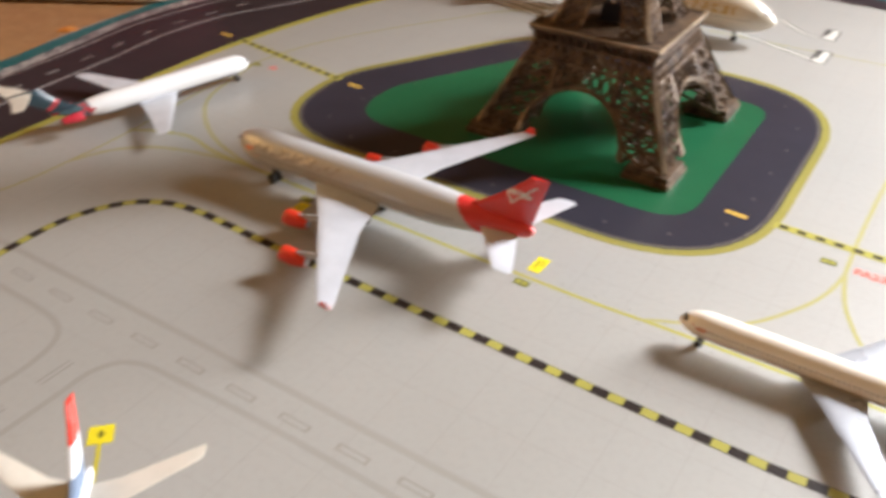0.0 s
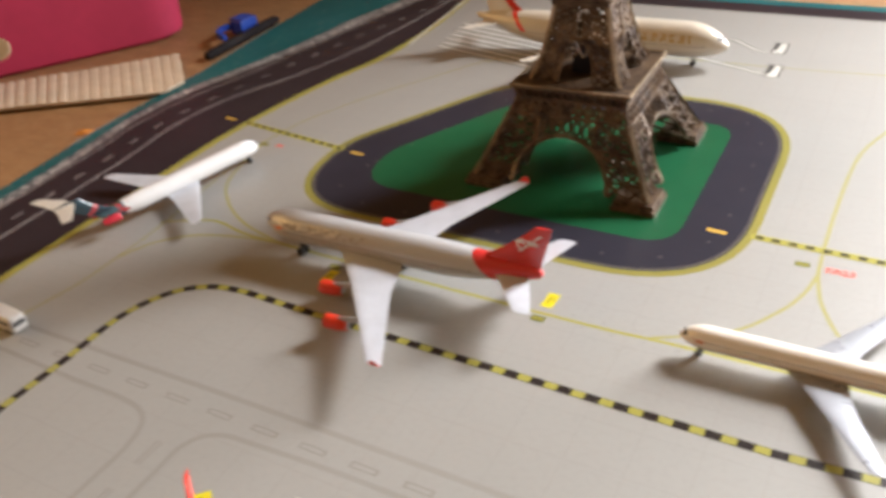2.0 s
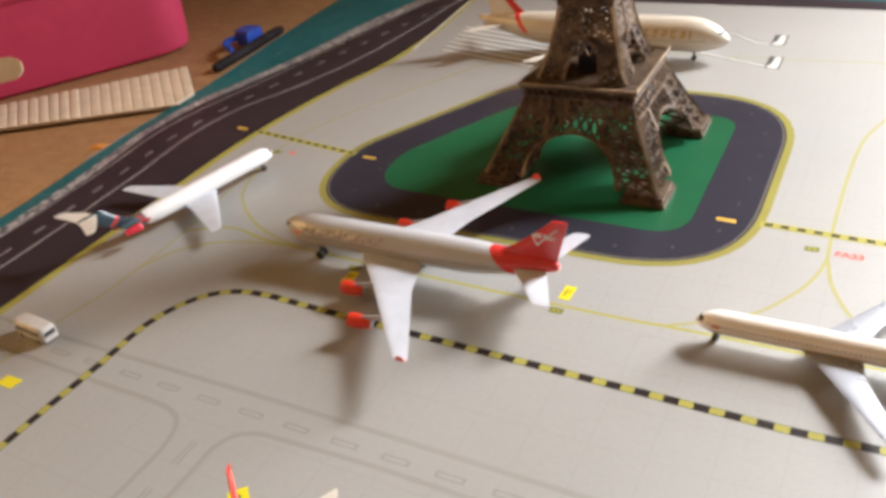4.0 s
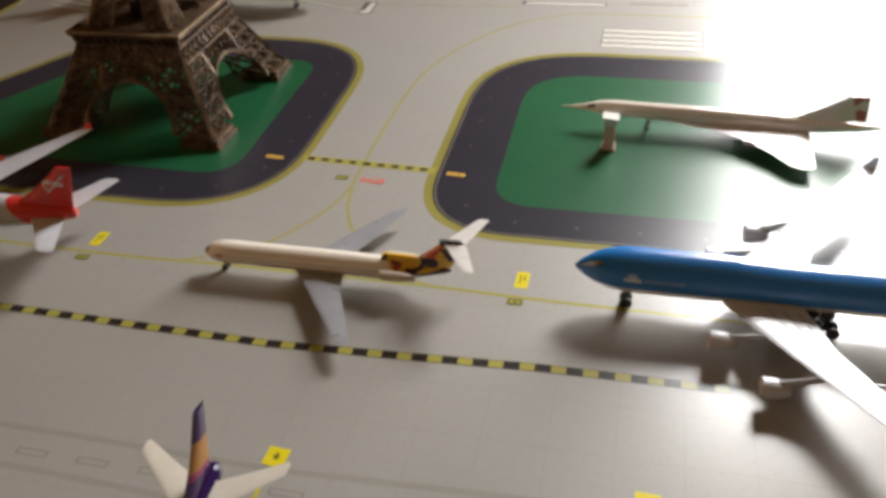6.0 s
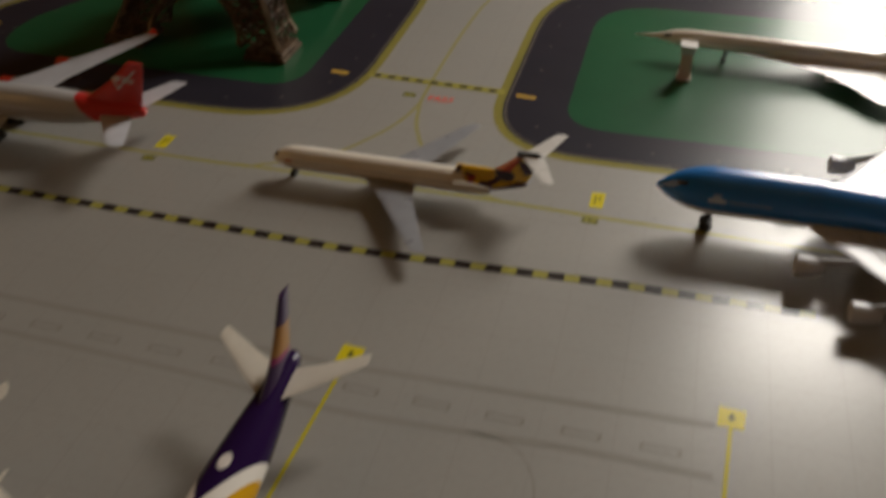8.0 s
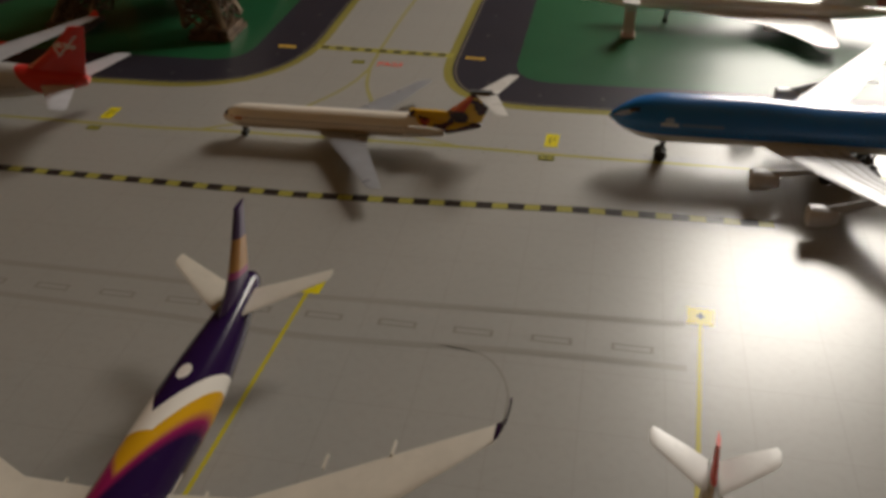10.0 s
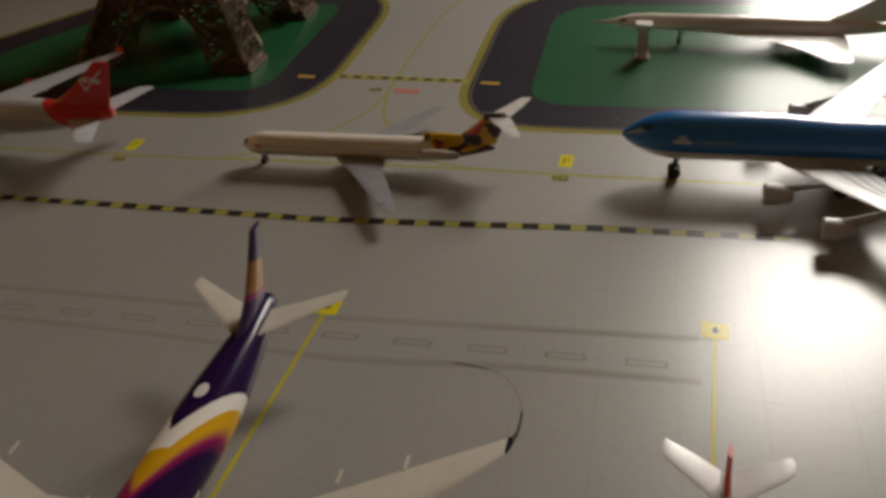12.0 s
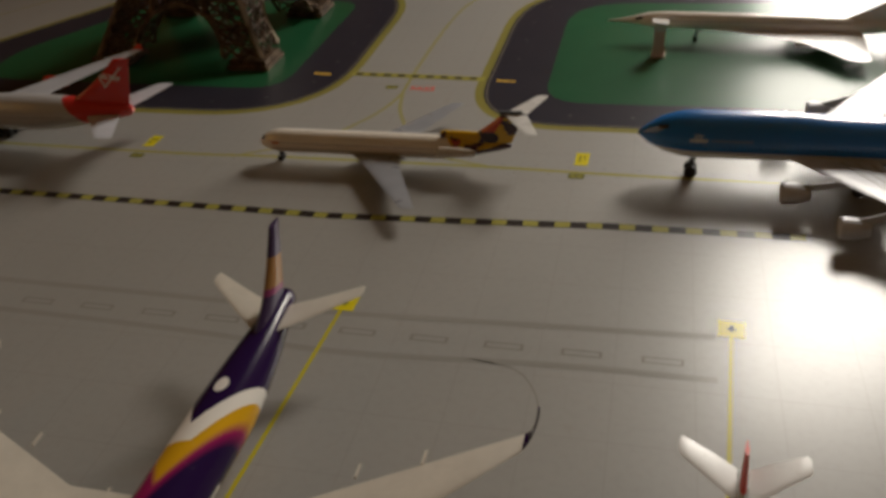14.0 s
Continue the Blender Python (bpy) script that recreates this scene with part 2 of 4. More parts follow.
REDPAINT = plain("red_enamel", (0.72, 0.045, 0.02), 0.3, coat=0.3)
PANELGREY = plain("panel_grey", (0.42, 0.42, 0.43), 0.4)
DARKHOLE = plain("intake_dark", (0.05, 0.05, 0.052), 0.5)

# ---- the room ----
part_floor = Mesh().box(-1400, 2300, -2200, 880, -60, -1.4)
floor = tagged(part("floor", part_floor, FLOOR), "brown wood-grained floor under the airport mat", "floor", kind="structure")
for name, box in (("wall_south", (-1400, 2300, -2300, -2200, -60, 2400)), ("wall_east", (2300, 2400, -2300, 980, -60, 2400)),
                  ("wall_west_near", (-1500, -1400, -2300, -1100, -60, 2400)), ("wall_west_far", (-1500, -1400, 100, 980, -60, 2400)),
                  ("wall_west_sill", (-1500, -1400, -1100, 100, -60, 300)), ("wall_west_head", (-1500, -1400, -1100, 100, 1200, 2400)),
                  ("wall_north_left", (-1400, 280, 880, 980, -60, 2400)), ("wall_north_right", (880, 2300, 880, 980, -60, 2400)),
                  ("wall_north_sill", (280, 880, 880, 980, -60, 70)), ("wall_north_head", (280, 880, 880, 980, 900, 2400))):
    tagged(part(name, Mesh().box(*box), WALL), "tan painted plaster wall of the room", "wall", kind="structure")
tagged(part("ceiling", Mesh().box(-1500, 2400, -2300, 980, 2400, 2480), CEILING), "cream painted room ceiling", "ceiling", kind="structure")
# the second frame, in the west wall, is added around the fill lamp
for name, x0, x1, z0, z1, m in (("window_1", 280, 880, 70, 900, pose(0, 0.93, 0)), ("added_window", -100, 1100, 300, 1200, pose(-1.45, 0, 0, 0, 0, -90))):
    bars = Mesh()
    for b in ((x0, x1, z0, z0 + 40), (x0, x1, z1 - 40, z1), (x0, x0 + 40, z0 + 40, z1 - 40), (x1 - 40, x1, z0 + 40, z1 - 40)):
        bars.box(b[0], b[1], -25, 25, b[2], b[3])
    tagged(part(name, bars, FRAME, at=m), "white painted window frame out of view", "window", kind="structure")

# ---- the printed airport mat ----
airport_mat = thing("airport_mat", "glossy printed airport apron play mat lying on the floor", "play mat")
rim = [(-338, -480), (-340, -30), (-349, 68), (-350, 175), (-357, 261), (-364, 428)]
edge = curve(rim, 8)
outline = [(600, -480), (600, 426)] + [tuple(p) for p in reversed(edge)]
sheet = Mesh()
n = len(outline)
sheet.add([(x, y, 0) for x, y in outline] + [(x, y, -1.2) for x, y in outline],
          [tuple(range(n)), tuple(range(2 * n - 1, n - 1, -1))] + [(i, (i + 1) % n, n + (i + 1) % n, n + i) for i in range(n)])
part("sheet", sheet, APRON, airport_mat)


def between(a, b, z):
    """A printed band between two lines of as many points."""
    return Mesh().loft([[(*p, z) for p in a], [(*p, z) for p in b]], close=False, caps=False)


YS = (-480, -60, 10, 52, 96, 141, 189, 244, 307, 370, 427)


def along(xs):
    return curve(list(zip(xs, YS)), 6)


inner = along((-255, -255, -255, -255, -254, -249, -240, -226, -222, -226, -231))
near_line = along((-291, -291, -293, -295, -299, -293, -272, -255.5, -246, -240, -232))
far_line = along((-320, -320, -321, -323, -327, -321, -308, -296, -282, -268, -255))
centre = along((-302, -302, -305, -307, -310, -304, -292, -279, -262, -245, -230))
stone_in = along((-322, -321, -323, -327, -333, -329, -315, -299, -285, -270, -256))
stone_out = along((-329, -329, -331, -335, -340.5, -338, -325, -310, -300, -283, -268))
margin = along((-338, -339.6, -342, -346, -348.5, -349, -350, -354.5, -359, -362, -366))
printed("road_surface", between(inner, stone_in, 0.1), ROAD, airport_mat)
printed("stone_shore", between(stone_in, stone_out, 0.1), STONES, airport_mat)
printed("water_edge", between(stone_out, margin, 0.1), TEAL, airport_mat)
foam = Mesh()
dice = random.Random(4)
for a, b in zip(stone_out, margin):
    for k in range(3):
        p = a.lerp(b, dice.uniform(0.15, 0.8)) + Vector((dice.uniform(-2, 2), dice.uniform(-4, 4)))
        turn = dice.uniform(-0.5, 0.5) + 1.3
        d = Vector((math.cos(turn), math.sin(turn))) * dice.uniform(1.0, 3.2)
        if (b - a).length > 12 or k == 0:
            foam.ribbon([p - d, p + Vector((0.5, 0)), p + d], dice.uniform(0.4, 1.0), 0.2)
tagged(printed("foam_marks", foam, FOAM, airport_mat), kind="stuff")
printed("road_side_line", Mesh().ribbon(near_line, 1.1, 0.2), ROADWHITE, airport_mat)
printed("road_far_line", Mesh().ribbon(far_line, 0.9, 0.2), ROADWHITE, airport_mat)
printed("road_edge_line", Mesh().ribbon(inner, 5.0, 0.2), YELLOW, airport_mat)


def dashes(line, on, off, start=0.0):
    """The pieces, on long with gaps off, along a line."""
    pts = [Vector(p) for p in line]
    lengths = [0.0]
    for a, b in zip(pts, pts[1:]):
        lengths.append(lengths[-1] + (b - a).length)

    def at(s):
        for i in range(len(pts) - 1):
            if lengths[i + 1] >= s:
                return pts[i].lerp(pts[i + 1], (s - lengths[i]) / max(1e-6, lengths[i + 1] - lengths[i]))
        return pts[-1]

    s, out = start, []
    while s < lengths[-1]:
        e = min(s + on, lengths[-1])
        if e - s > 0.3:
            out.append([at(s + (e - s) * k / 3) for k in range(4)])
        s += on + off
    return out


def dashed(mesh, line, on, off, w, z, start=0.0):
    for dash in dashes(line, on, off, start):
        mesh.ribbon(dash, w, z)
    return mesh


for dash in dashes(centre, 8.0, 15.5, 5):
    printed("road_dash", Mesh().ribbon(dash, 0.95, 0.2), ROADWHITE, airport_mat)
# far border of the mat
printed("far_road", Mesh().add([(-222, 397, 0.3), (600, 390, 0.3), (600, 414, 0.3), (-229, 417, 0.3)], [(0, 1, 2, 3)]), ROAD, airport_mat)
printed("far_water", Mesh().add([(-229, 417, 0.3), (600, 414, 0.3), (600, 425.5, 0.3), (-231, 427, 0.3)], [(0, 1, 2, 3)]), TEAL, airport_mat)
printed("far_road_line", Mesh().ribbon([(-222, 397), (600, 390)], 2.0, 0.4), GREY, airport_mat)

# grass islands ringed with dark shoulder and a yellow line
ISLANDS = {
    "left_island": ([(-171, 42), (67, 41), (67, 231), (-110, 231), (-174, 112)], [50, 62, 62, 40, 18], [(-139, 73), (36, 70), (36, 200), (-95, 200), (-141, 112)], [25, 20, 16, 24, 12]),
    "right_island": ([(133, 39), (420, 39), (420, 228), (133, 228)], [44, 45, 45, 70], [(164, 64), (395, 64), (395, 198), (164, 198)], [20, 20, 20, 36]),
}
for name, (ring, radii, lawn, lawn_radii) in ISLANDS.items():
    shape = rounded(ring, radii)
    printed("shoulder", Mesh().flat(shape, 0.1), ASPHALT, airport_mat)
    rim = rounded(lawn, lawn_radii)
    middle = sum(rim, Vector((0, 0))) / len(rim)
    printed("lawn", Mesh().add([(p.x, p.y, 0.2) for p in rim + [middle]], [(i, (i + 1) % len(rim), len(rim)) for i in range(len(rim))]), GRASS, airport_mat)
    loop = shape + shape[:1]
    inset = [p + Vector((-(q - o).y, (q - o).x)).normalized() * 3.4 for o, p, q in zip(shape[-1:] + shape[:-1], shape, shape[1:] + shape[:1])]
    printed("island_inner_edge", Mesh().ribbon(inset + inset[:1], 0.7, 0.22), STRIPEGREY, airport_mat)
    printed("island_edge", Mesh().ribbon(loop, 4.0, 0.25), RINGYELLOW, airport_mat)
    lamps = Mesh()
    mid = rounded([(x + (-13 if i in (1, 2) else 13), y + (12 if i < 2 else -12)) for i, (x, y) in enumerate(ring[:4])], [r * 0.8 for r in radii[:4]])
    dashed(lamps, mid + mid[:1], 1.3, 25.0, 1.0, 0.3)
    tagged(printed("shoulder_mark", lamps, LAMPGREY, airport_mat), kind="stuff")

# yellow and black stand boundary, swinging down at its end
bend = [Vector((-174, -480))] + curve([(-174, -125), (-173.5, -100), (-174, -74), (-170, -57), (-161, -43), (-147, -35), (-130, -33)], 8)
boundary = bend + [Vector((x, y)) for x, y in ((-90, -34.5), (-40, -35.5), (20, -36.5), (100, -38), (150, -36), (200, -33.5), (262, -33))]
printed("boundary_line", Mesh().ribbon(boundary, 3.9, 0.2), BLACK, airport_mat)
for dash in dashes(boundary, 5.2, 5.7):
    printed("boundary_dash", Mesh().ribbon(dash, 3.4, 0.3), YELLOW, airport_mat)
# holding points
for x0, y0, x1, y1 in ((-255, 115.5, -169.5, 103.5), (66.5, 90.4, 133.5, 87.6)):
    line = [Vector((x0, y0)).lerp(Vector((x1, y1)), k / 6) for k in range(7)]
    printed("holding_line", Mesh().ribbon(line, 4.6, 0.3), YELLOW, airport_mat)
    for dash in dashes(line, 3.6, 3.6, 2):
        printed("holding_dash", Mesh().ribbon(dash, 2.4, 0.4), BLACK, airport_mat)
for x, y in ((-268, 116.5), (-158, 101.5), (51.3, 89.2), (144, 85.8)):
    printed("position_mark", Mesh().ribbon([(x - 4.4, y + 0.35), (x + 4.4, y - 0.35)], 2.3, 0.35), ORANGE, airport_mat)
    printed("position_bars", Mesh().ribbon([(x - 3.2, y + 0.2), (x - 0.8, y)], 0.6, 0.45).ribbon([(x + 0.6, y), (x + 3.2, y - 0.2)], 0.6, 0.45), OLIVE, airport_mat)
# taxi guide lines
LINES = {
    "main": [(-216, 0), (-190, 11), (-166, 7), (-141, 6), (-67, 4), (20, 2.5), (60, 3.5), (150, 3.5), (215, 2), (420, 1)],
    "north": [(98, 66), (97.5, 100), (98.5, 146), (101, 180), (106, 202), (119, 233), (142, 266), (168, 284), (205, 291), (420, 292)],
    "fork_left": [(98, 70), (95, 55), (88, 39), (73, 19), (46, 4)],
    "fork_right": [(98, 70), (101, 54), (105, 43), (112, 30), (126, 12), (150, 4)],
    "west": [(-222, -200), (-221, -140), (-219, -87), (-214, -60), (-213, -35), (-214, -1), (-220, 48), (-224, 93)],
    "west_turn": [(-213, -35), (-204, -16), (-187, -3), (-162, 4), (-141, 6)],
    "west_bow": [(-223, 93), (-213, 52), (-197, 31), (-172, 15), (-141, 6)],
    "upper": [(-224, 93), (-216, 132), (-195, 178), (-171, 218), (-151, 249), (-120, 276), (-60, 290), (60, 294), (145, 300)],
}
for i, (name, pts) in enumerate(LINES.items()):
    printed("taxi_line", Mesh().ribbon(curve(pts, 8), 1.6 if name not in ("upper", "west") else 1.2, 0.12 + 0.025 * i), YELLOW if name == "main" else DULL, airport_mat)
beads = Mesh()
for x in range(-130, 330, 13):
    beads.ribbon([(x - 0.4, 6), (x + 0.4, 6)], 0.8, 0.33).ribbon([(x + 5, 0.2), (x + 5.8, 0.2)], 0.8, 0.33)
printed("taxi_line_lamps", beads, DARKGREY, airport_mat)
# small signs printed beside the lines
for x, y in ((0.3, 12), (186, 13), (-101, -8.5)):
    printed("stand_sign", Mesh().flat([(x - 2.7, y - 5.0), (x + 2.5, y - 5.0), (x + 2.7, y + 5.0), (x - 2.5, y + 5.0)], 0.35), BRIGHT, airport_mat)
    printed("stand_sign_bars", Mesh().ribbon([(x - 0.8, y - 2.6), (x - 0.8, y + 2.6)], 0.6, 0.45).ribbon([(x + 0.8, y - 0.4), (x + 0.8, y + 2.6)], 0.6, 0.45), OLIVE, airport_mat)
for x, y in ((0, -1.2), (185, -0.5), (91, 75.5), (-221, 93.4), (-103, -1)):
    printed("line_sign", Mesh().flat([(x - 3, y - 1.8), (x + 3, y - 1.8), (x + 3, y + 1.8), (x - 3, y + 1.8)], 0.4), OLIVE, airport_mat)
    printed("line_sign_bars", Mesh().ribbon([(x - 2, y), (x - 0.4, y)], 1.6, 0.5).ribbon([(x + 0.5, y), (x + 2, y)], 1.6, 0.5), YELLOW, airport_mat)


def letters(text, x, y, size, mat, turn=0.0, z=0.5):
    data = bpy.data.curves.new("lettering", "FONT")
    data.offset = 0.00014
    data.body, data.size, data.align_x, data.align_y = text, size * MM, "CENTER", "CENTER"
    data.materials.append(mat)
    ob = new("lettering", data)
    ob.parent, ob.matrix_basis = airport_mat, pose(x * MM, y * MM, z * 0.3 * MM, 0, 0, turn)
    return ob


letters("FA23", 106.3, 74.4, 5.6, RED)
letters("FA", -210, 94.2, 5.0, RED, -8)
# service road
for pts in ([(-480, -91), (-201, -91), (-79, -90), (60, -90.5), (122, -91.5), (190, -88.5), (232, -87)],
            [Vector((-92, -480))] + curve([(-91, -140), (-91, -130), (-91, -119), (-87, -111), (-79, -107), (-66, -106), (-18, -104.5), (72, -106), (128, -108.5), (190, -105), (232, -104.7)], 6),
            [Vector((-330, -107)), Vector((-203, -107))] + curve([(-160, -108), (-133, -108), (-120, -110), (-113, -116), (-110, -128), (-110, -140)], 6) + [Vector((-110, -480))]):
    printed("service_road_line", Mesh().ribbon(pts, 2.3, 0.15), GREY, airport_mat)
for k in range(-10, 12):
    x, frames = -23 + 21.9 * k, Mesh()
    for line in ([(x - 5.2, -98.1), (x + 5.2, -98.1)], [(x - 5.2, -100.3), (x + 5.2, -100.3)]):
        frames.ribbon(line, 0.6, 0.17)
    frames.ribbon([(x - 5.2, -100.6), (x - 5.2, -97.8)], 0.9, 0.15).ribbon([(x + 5.2, -100.6), (x + 5.2, -97.8)], 0.9, 0.15)
    printed("service_road_dash", frames, DARKGREY, airport_mat)
for k in range(6):
    y = -125 - 24 * k
    frames = Mesh().ribbon([(-101, y - 6), (-101, y + 6)], 0.7, 0.15).ribbon([(-99, y - 6), (-99, y + 6)], 0.7, 0.15)
    printed("service_road_dash", frames, DARKGREY, airport_mat)
# lead-in lines with their boxes
for x, y, dx, dy in ((122.3, -86.5, -4, -72), (236.5, -83, -2.5, -43), (-66.5, -134, 62, -62)):
    d = Vector((dx, dy)).normalized()
    s = Vector((-d.y, d.x))
    c = Vector((x, y))
    printed("stand_box", Mesh().flat([c + s * 3.7 - d * 3.6, c - s * 3.7 - d * 3.6, c - s * 3.7 + d * 3.6, c + s * 3.7 + d * 3.6], 0.4), BRIGHT, airport_mat)
    printed("stand_box_mark", Mesh().ribbon([c - d * 1.6, c + d * 1.2], 1.0, 0.5).ribbon([c - s * 1.2, c + s * 1.2], 0.8, 0.5), OLIVE, airport_mat)
    printed("lead_in_line", Mesh().ribbon([c, c + d * 190], 1.25, 0.3), LEADYELLOW, airport_mat)
printed("stand_sign", Mesh().flat([(-210, -125), (-200, -125), (-199, -119), (-209, -119)], 0.35), BRIGHT, airport_mat)
printed("stand_arc", Mesh().ribbon(curve([(166, -106), (178, -108), (184, -114), (187, -122), (187, -131)], 8), 0.5, 0.15), DARKGREY, airport_mat)
# striped zones and stand brackets
for x0, x1, y0, y1, n in ((200, 260, 238, 268, 4), (285, 340, 238, 268, 4)):
    for k in range(n):
        y = y0 + (y1 - y0) * (k + 0.5) / n
        printed("zone_stripe_border", Mesh().ribbon([(x0, y), (x1, y)], (y1 - y0) / n * 0.80, 0.15), OUTLINE, airport_mat)
        printed("zone_stripe", Mesh().ribbon([(x0 + 0.6, y), (x1 - 0.6, y)], (y1 - y0) / n * 0.62, 0.25), WHITE, airport_mat)
for k in range(7):
    a, b = Vector((-196 - 1.0 * k, 272 + 8.4 * k)), Vector((-98 - 1.6 * k, 249 + 8.4 * k))
    printed("zone_stripe_border", Mesh().ribbon([a, b], 5.6, 0.15), STRIPEGREY, airport_mat)
    printed("zone_stripe", Mesh().ribbon([a, b], 3.2, 0.25), WHITE, airport_mat)
printed("zone_border", Mesh().ribbon([(-221, 269), (-228, 392)], 2.0, 0.45), WHITE, airport_mat)
for line in ([(-25, 303), (-4, 295), (36, 280)], [(-12, 336), (-3, 333), (6, 336), (24, 319), (34, 318)]):
    printed("stand_bracket_border", Mesh().ribbon(line, 4.2, 0.3), OUTLINE, airport_mat)
    printed("stand_bracket", Mesh().ribbon(line, 2.3, 0.4), WHITE, airport_mat)
for x, y0, y1 in ((40.5, 277, 296), (37.5, 318, 336)):
    printed("stand_block_border", Mesh().ribbon([(x, y0 - 1.0), (x, y1 + 1.0)], 9.0, 0.42), OUTLINE, airport_mat)
    printed("stand_block", Mesh().flat([(x - 3.4, y0), (x + 3.4, y0), (x + 3.4, y1), (x - 0.6, y1), (x - 1.4, y0 + 6), (x - 3.4, y0 + 4)], 0.5), WHITE, airport_mat)
printed("stand_strip", Mesh().ribbon([(145, 306), (199, 307)], 4.0, 0.2), WHITE, airport_mat)
printed("stand_strip_edge", Mesh().ribbon([(146, 308.4), (199, 309.4)], 0.8, 0.3).ribbon([(146, 303.6), (199, 304.6)], 0.8, 0.3).ribbon([(145, 303), (145, 309)], 2.4, 0.3).ribbon([(199, 304), (199, 310)], 1.0, 0.3), OUTLINE, airport_mat)
printed("stand_lettering_bars", Mesh().ribbon([(214, 310), (252, 311)], 5.0, 0.2), GREY, airport_mat)

# ---- model aircraft ----
def section(x, y, z, chord, thick, n=7):
    """A wing section at span y: leading edge at x, rounded in front and sharp behind."""
    top, low = [], []
    for i in range(n + 1):
        t = (1 - math.cos(math.pi * i / n)) / 2
        h = thick * chord * 2.6 * (0.2969 * math.sqrt(t) - 0.126 * t - 0.3516 * t * t + 0.2843 * t ** 3 - 0.0986 * t ** 4)
        top.append((x + t * chord, y, z + h))
        low.append((x + t * chord, y, z - h * 0.7))
    return top + low[::-1][1:-1]


def wing_mesh(side, root, kink, tip, thick=0.11):
    """root, kink, tip: leading edge x, chord, span, height."""
    rings = []
    for a, b in ((root, kink), (kink, tip)):
        for k in range(4):
            t = k / 4
            x, c, s, z = (p + (q - p) * t for p, q in zip(a, b))
            rings.append(section(x, side * s, z, c, thick))
    x, c, s, z = tip
    rings.append(section(x, side * s, z, c, thick * 0.8))
    rings.append(section(x + c * 0.25, side * (s + c * 0.12), z, c * 0.55, thick * 0.5))
    return Mesh().loft(rings)


def fin_mesh(x0, x1, z0, t0, t1, z1, thick):
    rings = []
    for k in range(9):
        t = k / 8
        x, e, z = x0 + (t0 - x0) * t ** 0.62, x1 + (t1 - x1) * t, z0 + (z1 - z0) * t
        w = thick * (1 - 0.5 * t)
        rings.append([(x, 0, z), (x + (e - x) * 0.12, w, z), (x + (e - x) * 0.45, w * 1.25, z), (e, w * 0.12, z),
                      (e, -w * 0.12, z), (x + (e - x) * 0.45, -w * 1.25, z), (x + (e - x) * 0.12, -w, z)])
    return Mesh().loft(rings)


def fuselage_mesh(length, r, zc, nose, tail, rise, droop=0.25, hump=None, flat=1.0, end=0.14, sharp=0.62, n=28):
    rings = []
    stations = [nose * (1 - math.cos(math.pi * k / 24)) for k in range(1, 13)]
    stations = [nose * 0.004, nose * 0.02] + stations
    stations += [nose + (length - nose - tail) * k / 10 for k in range(1, 11)]
    stations += [length - tail + tail * k / 12 for k in range(1, 12)] + [length - tail * 0.03, length]
    for s in stations:
        rr, c = r, zc
        if s < nose:
            u = s / nose
            rr = r * max(0.02, (1 - (1 - u) ** 2.0)) ** sharp
            c = zc - r * droop * (1 - u) ** 2
        elif s > length - tail:
            u = (s - (length - tail)) / tail
            rr = r * (1 - (1 - end) * u ** 1.55)
            c = zc + r * rise * u ** 1.55
            if s >= length:
                rr *= 0.55
        up = 1.0
        if hump:
            a, b, h = hump
            k = max(0.0, min(1.0, s / a)) * max(0.0, min(1.0, (b - s) / (b * 0.3)))
            up = 1 + h * (k * k * (3 - 2 * k))
        ring = []
        for i in range(n):
            t = 2 * math.pi * i / n
            v = math.sin(t)
            ring.append((s, rr * math.cos(t) * flat, c + rr * v * (up if v > 0 else 1.0)))
        rings.append(ring)
    return Mesh().loft(rings)


def engine_mesh(x, y, z, r, length, n=20):
    prof = [(0.06, 0.70), (0.0, 0.86), (0.03, 0.96), (0.18, 1.0), (0.5, 0.97), (0.75, 0.82), (1.0, 0.60)]
    return Mesh().loft([[(x + u * length, y + r * k * math.cos(2 * math.pi * i / n), z + r * k * math.sin(2 * math.pi * i / n)) for i in range(n)] for u, k in prof])


def tube_end(x, y, z, r, depth, n=20):
    return Mesh().loft([[(x + d, y + r * k * math.cos(2 * math.pi * i / n), z + r * k * math.sin(2 * math.pi * i / n)) for i in range(n)] for d, k in ((0, 1), (-depth, 0.9), (-depth - 0.3, 0.3))])


def gear(parent, x, y, z, wheel, track=1.4, axles=1, leg=STEEL, name="main_gear"):
    """A leg from the belly at height z with paired wheels that stand on the mat."""
    m = Mesh().bar((x, y, z), (x, y, wheel), 1.1)
    m.bar((x + 2.2, y, z), (x, y, wheel * 1.4), 0.6).bar((x, y - track, wheel), (x, y + track, wheel), 0.8)
    if axles > 1:
        m.bar((x - wheel * 1.2, y, wheel), (x + wheel * 1.2, y, wheel), 0.8)
    ob = part(name, m, leg, parent)
    for k in range(axles):
        for s in (-1, 1):
            part("wheel", Mesh().disc((x + (k - (axles - 1) / 2) * wheel * 2.3, y + s * track, wheel + 0.05), 1, wheel, wheel * 0.7), TYRE, ob)
    return ob


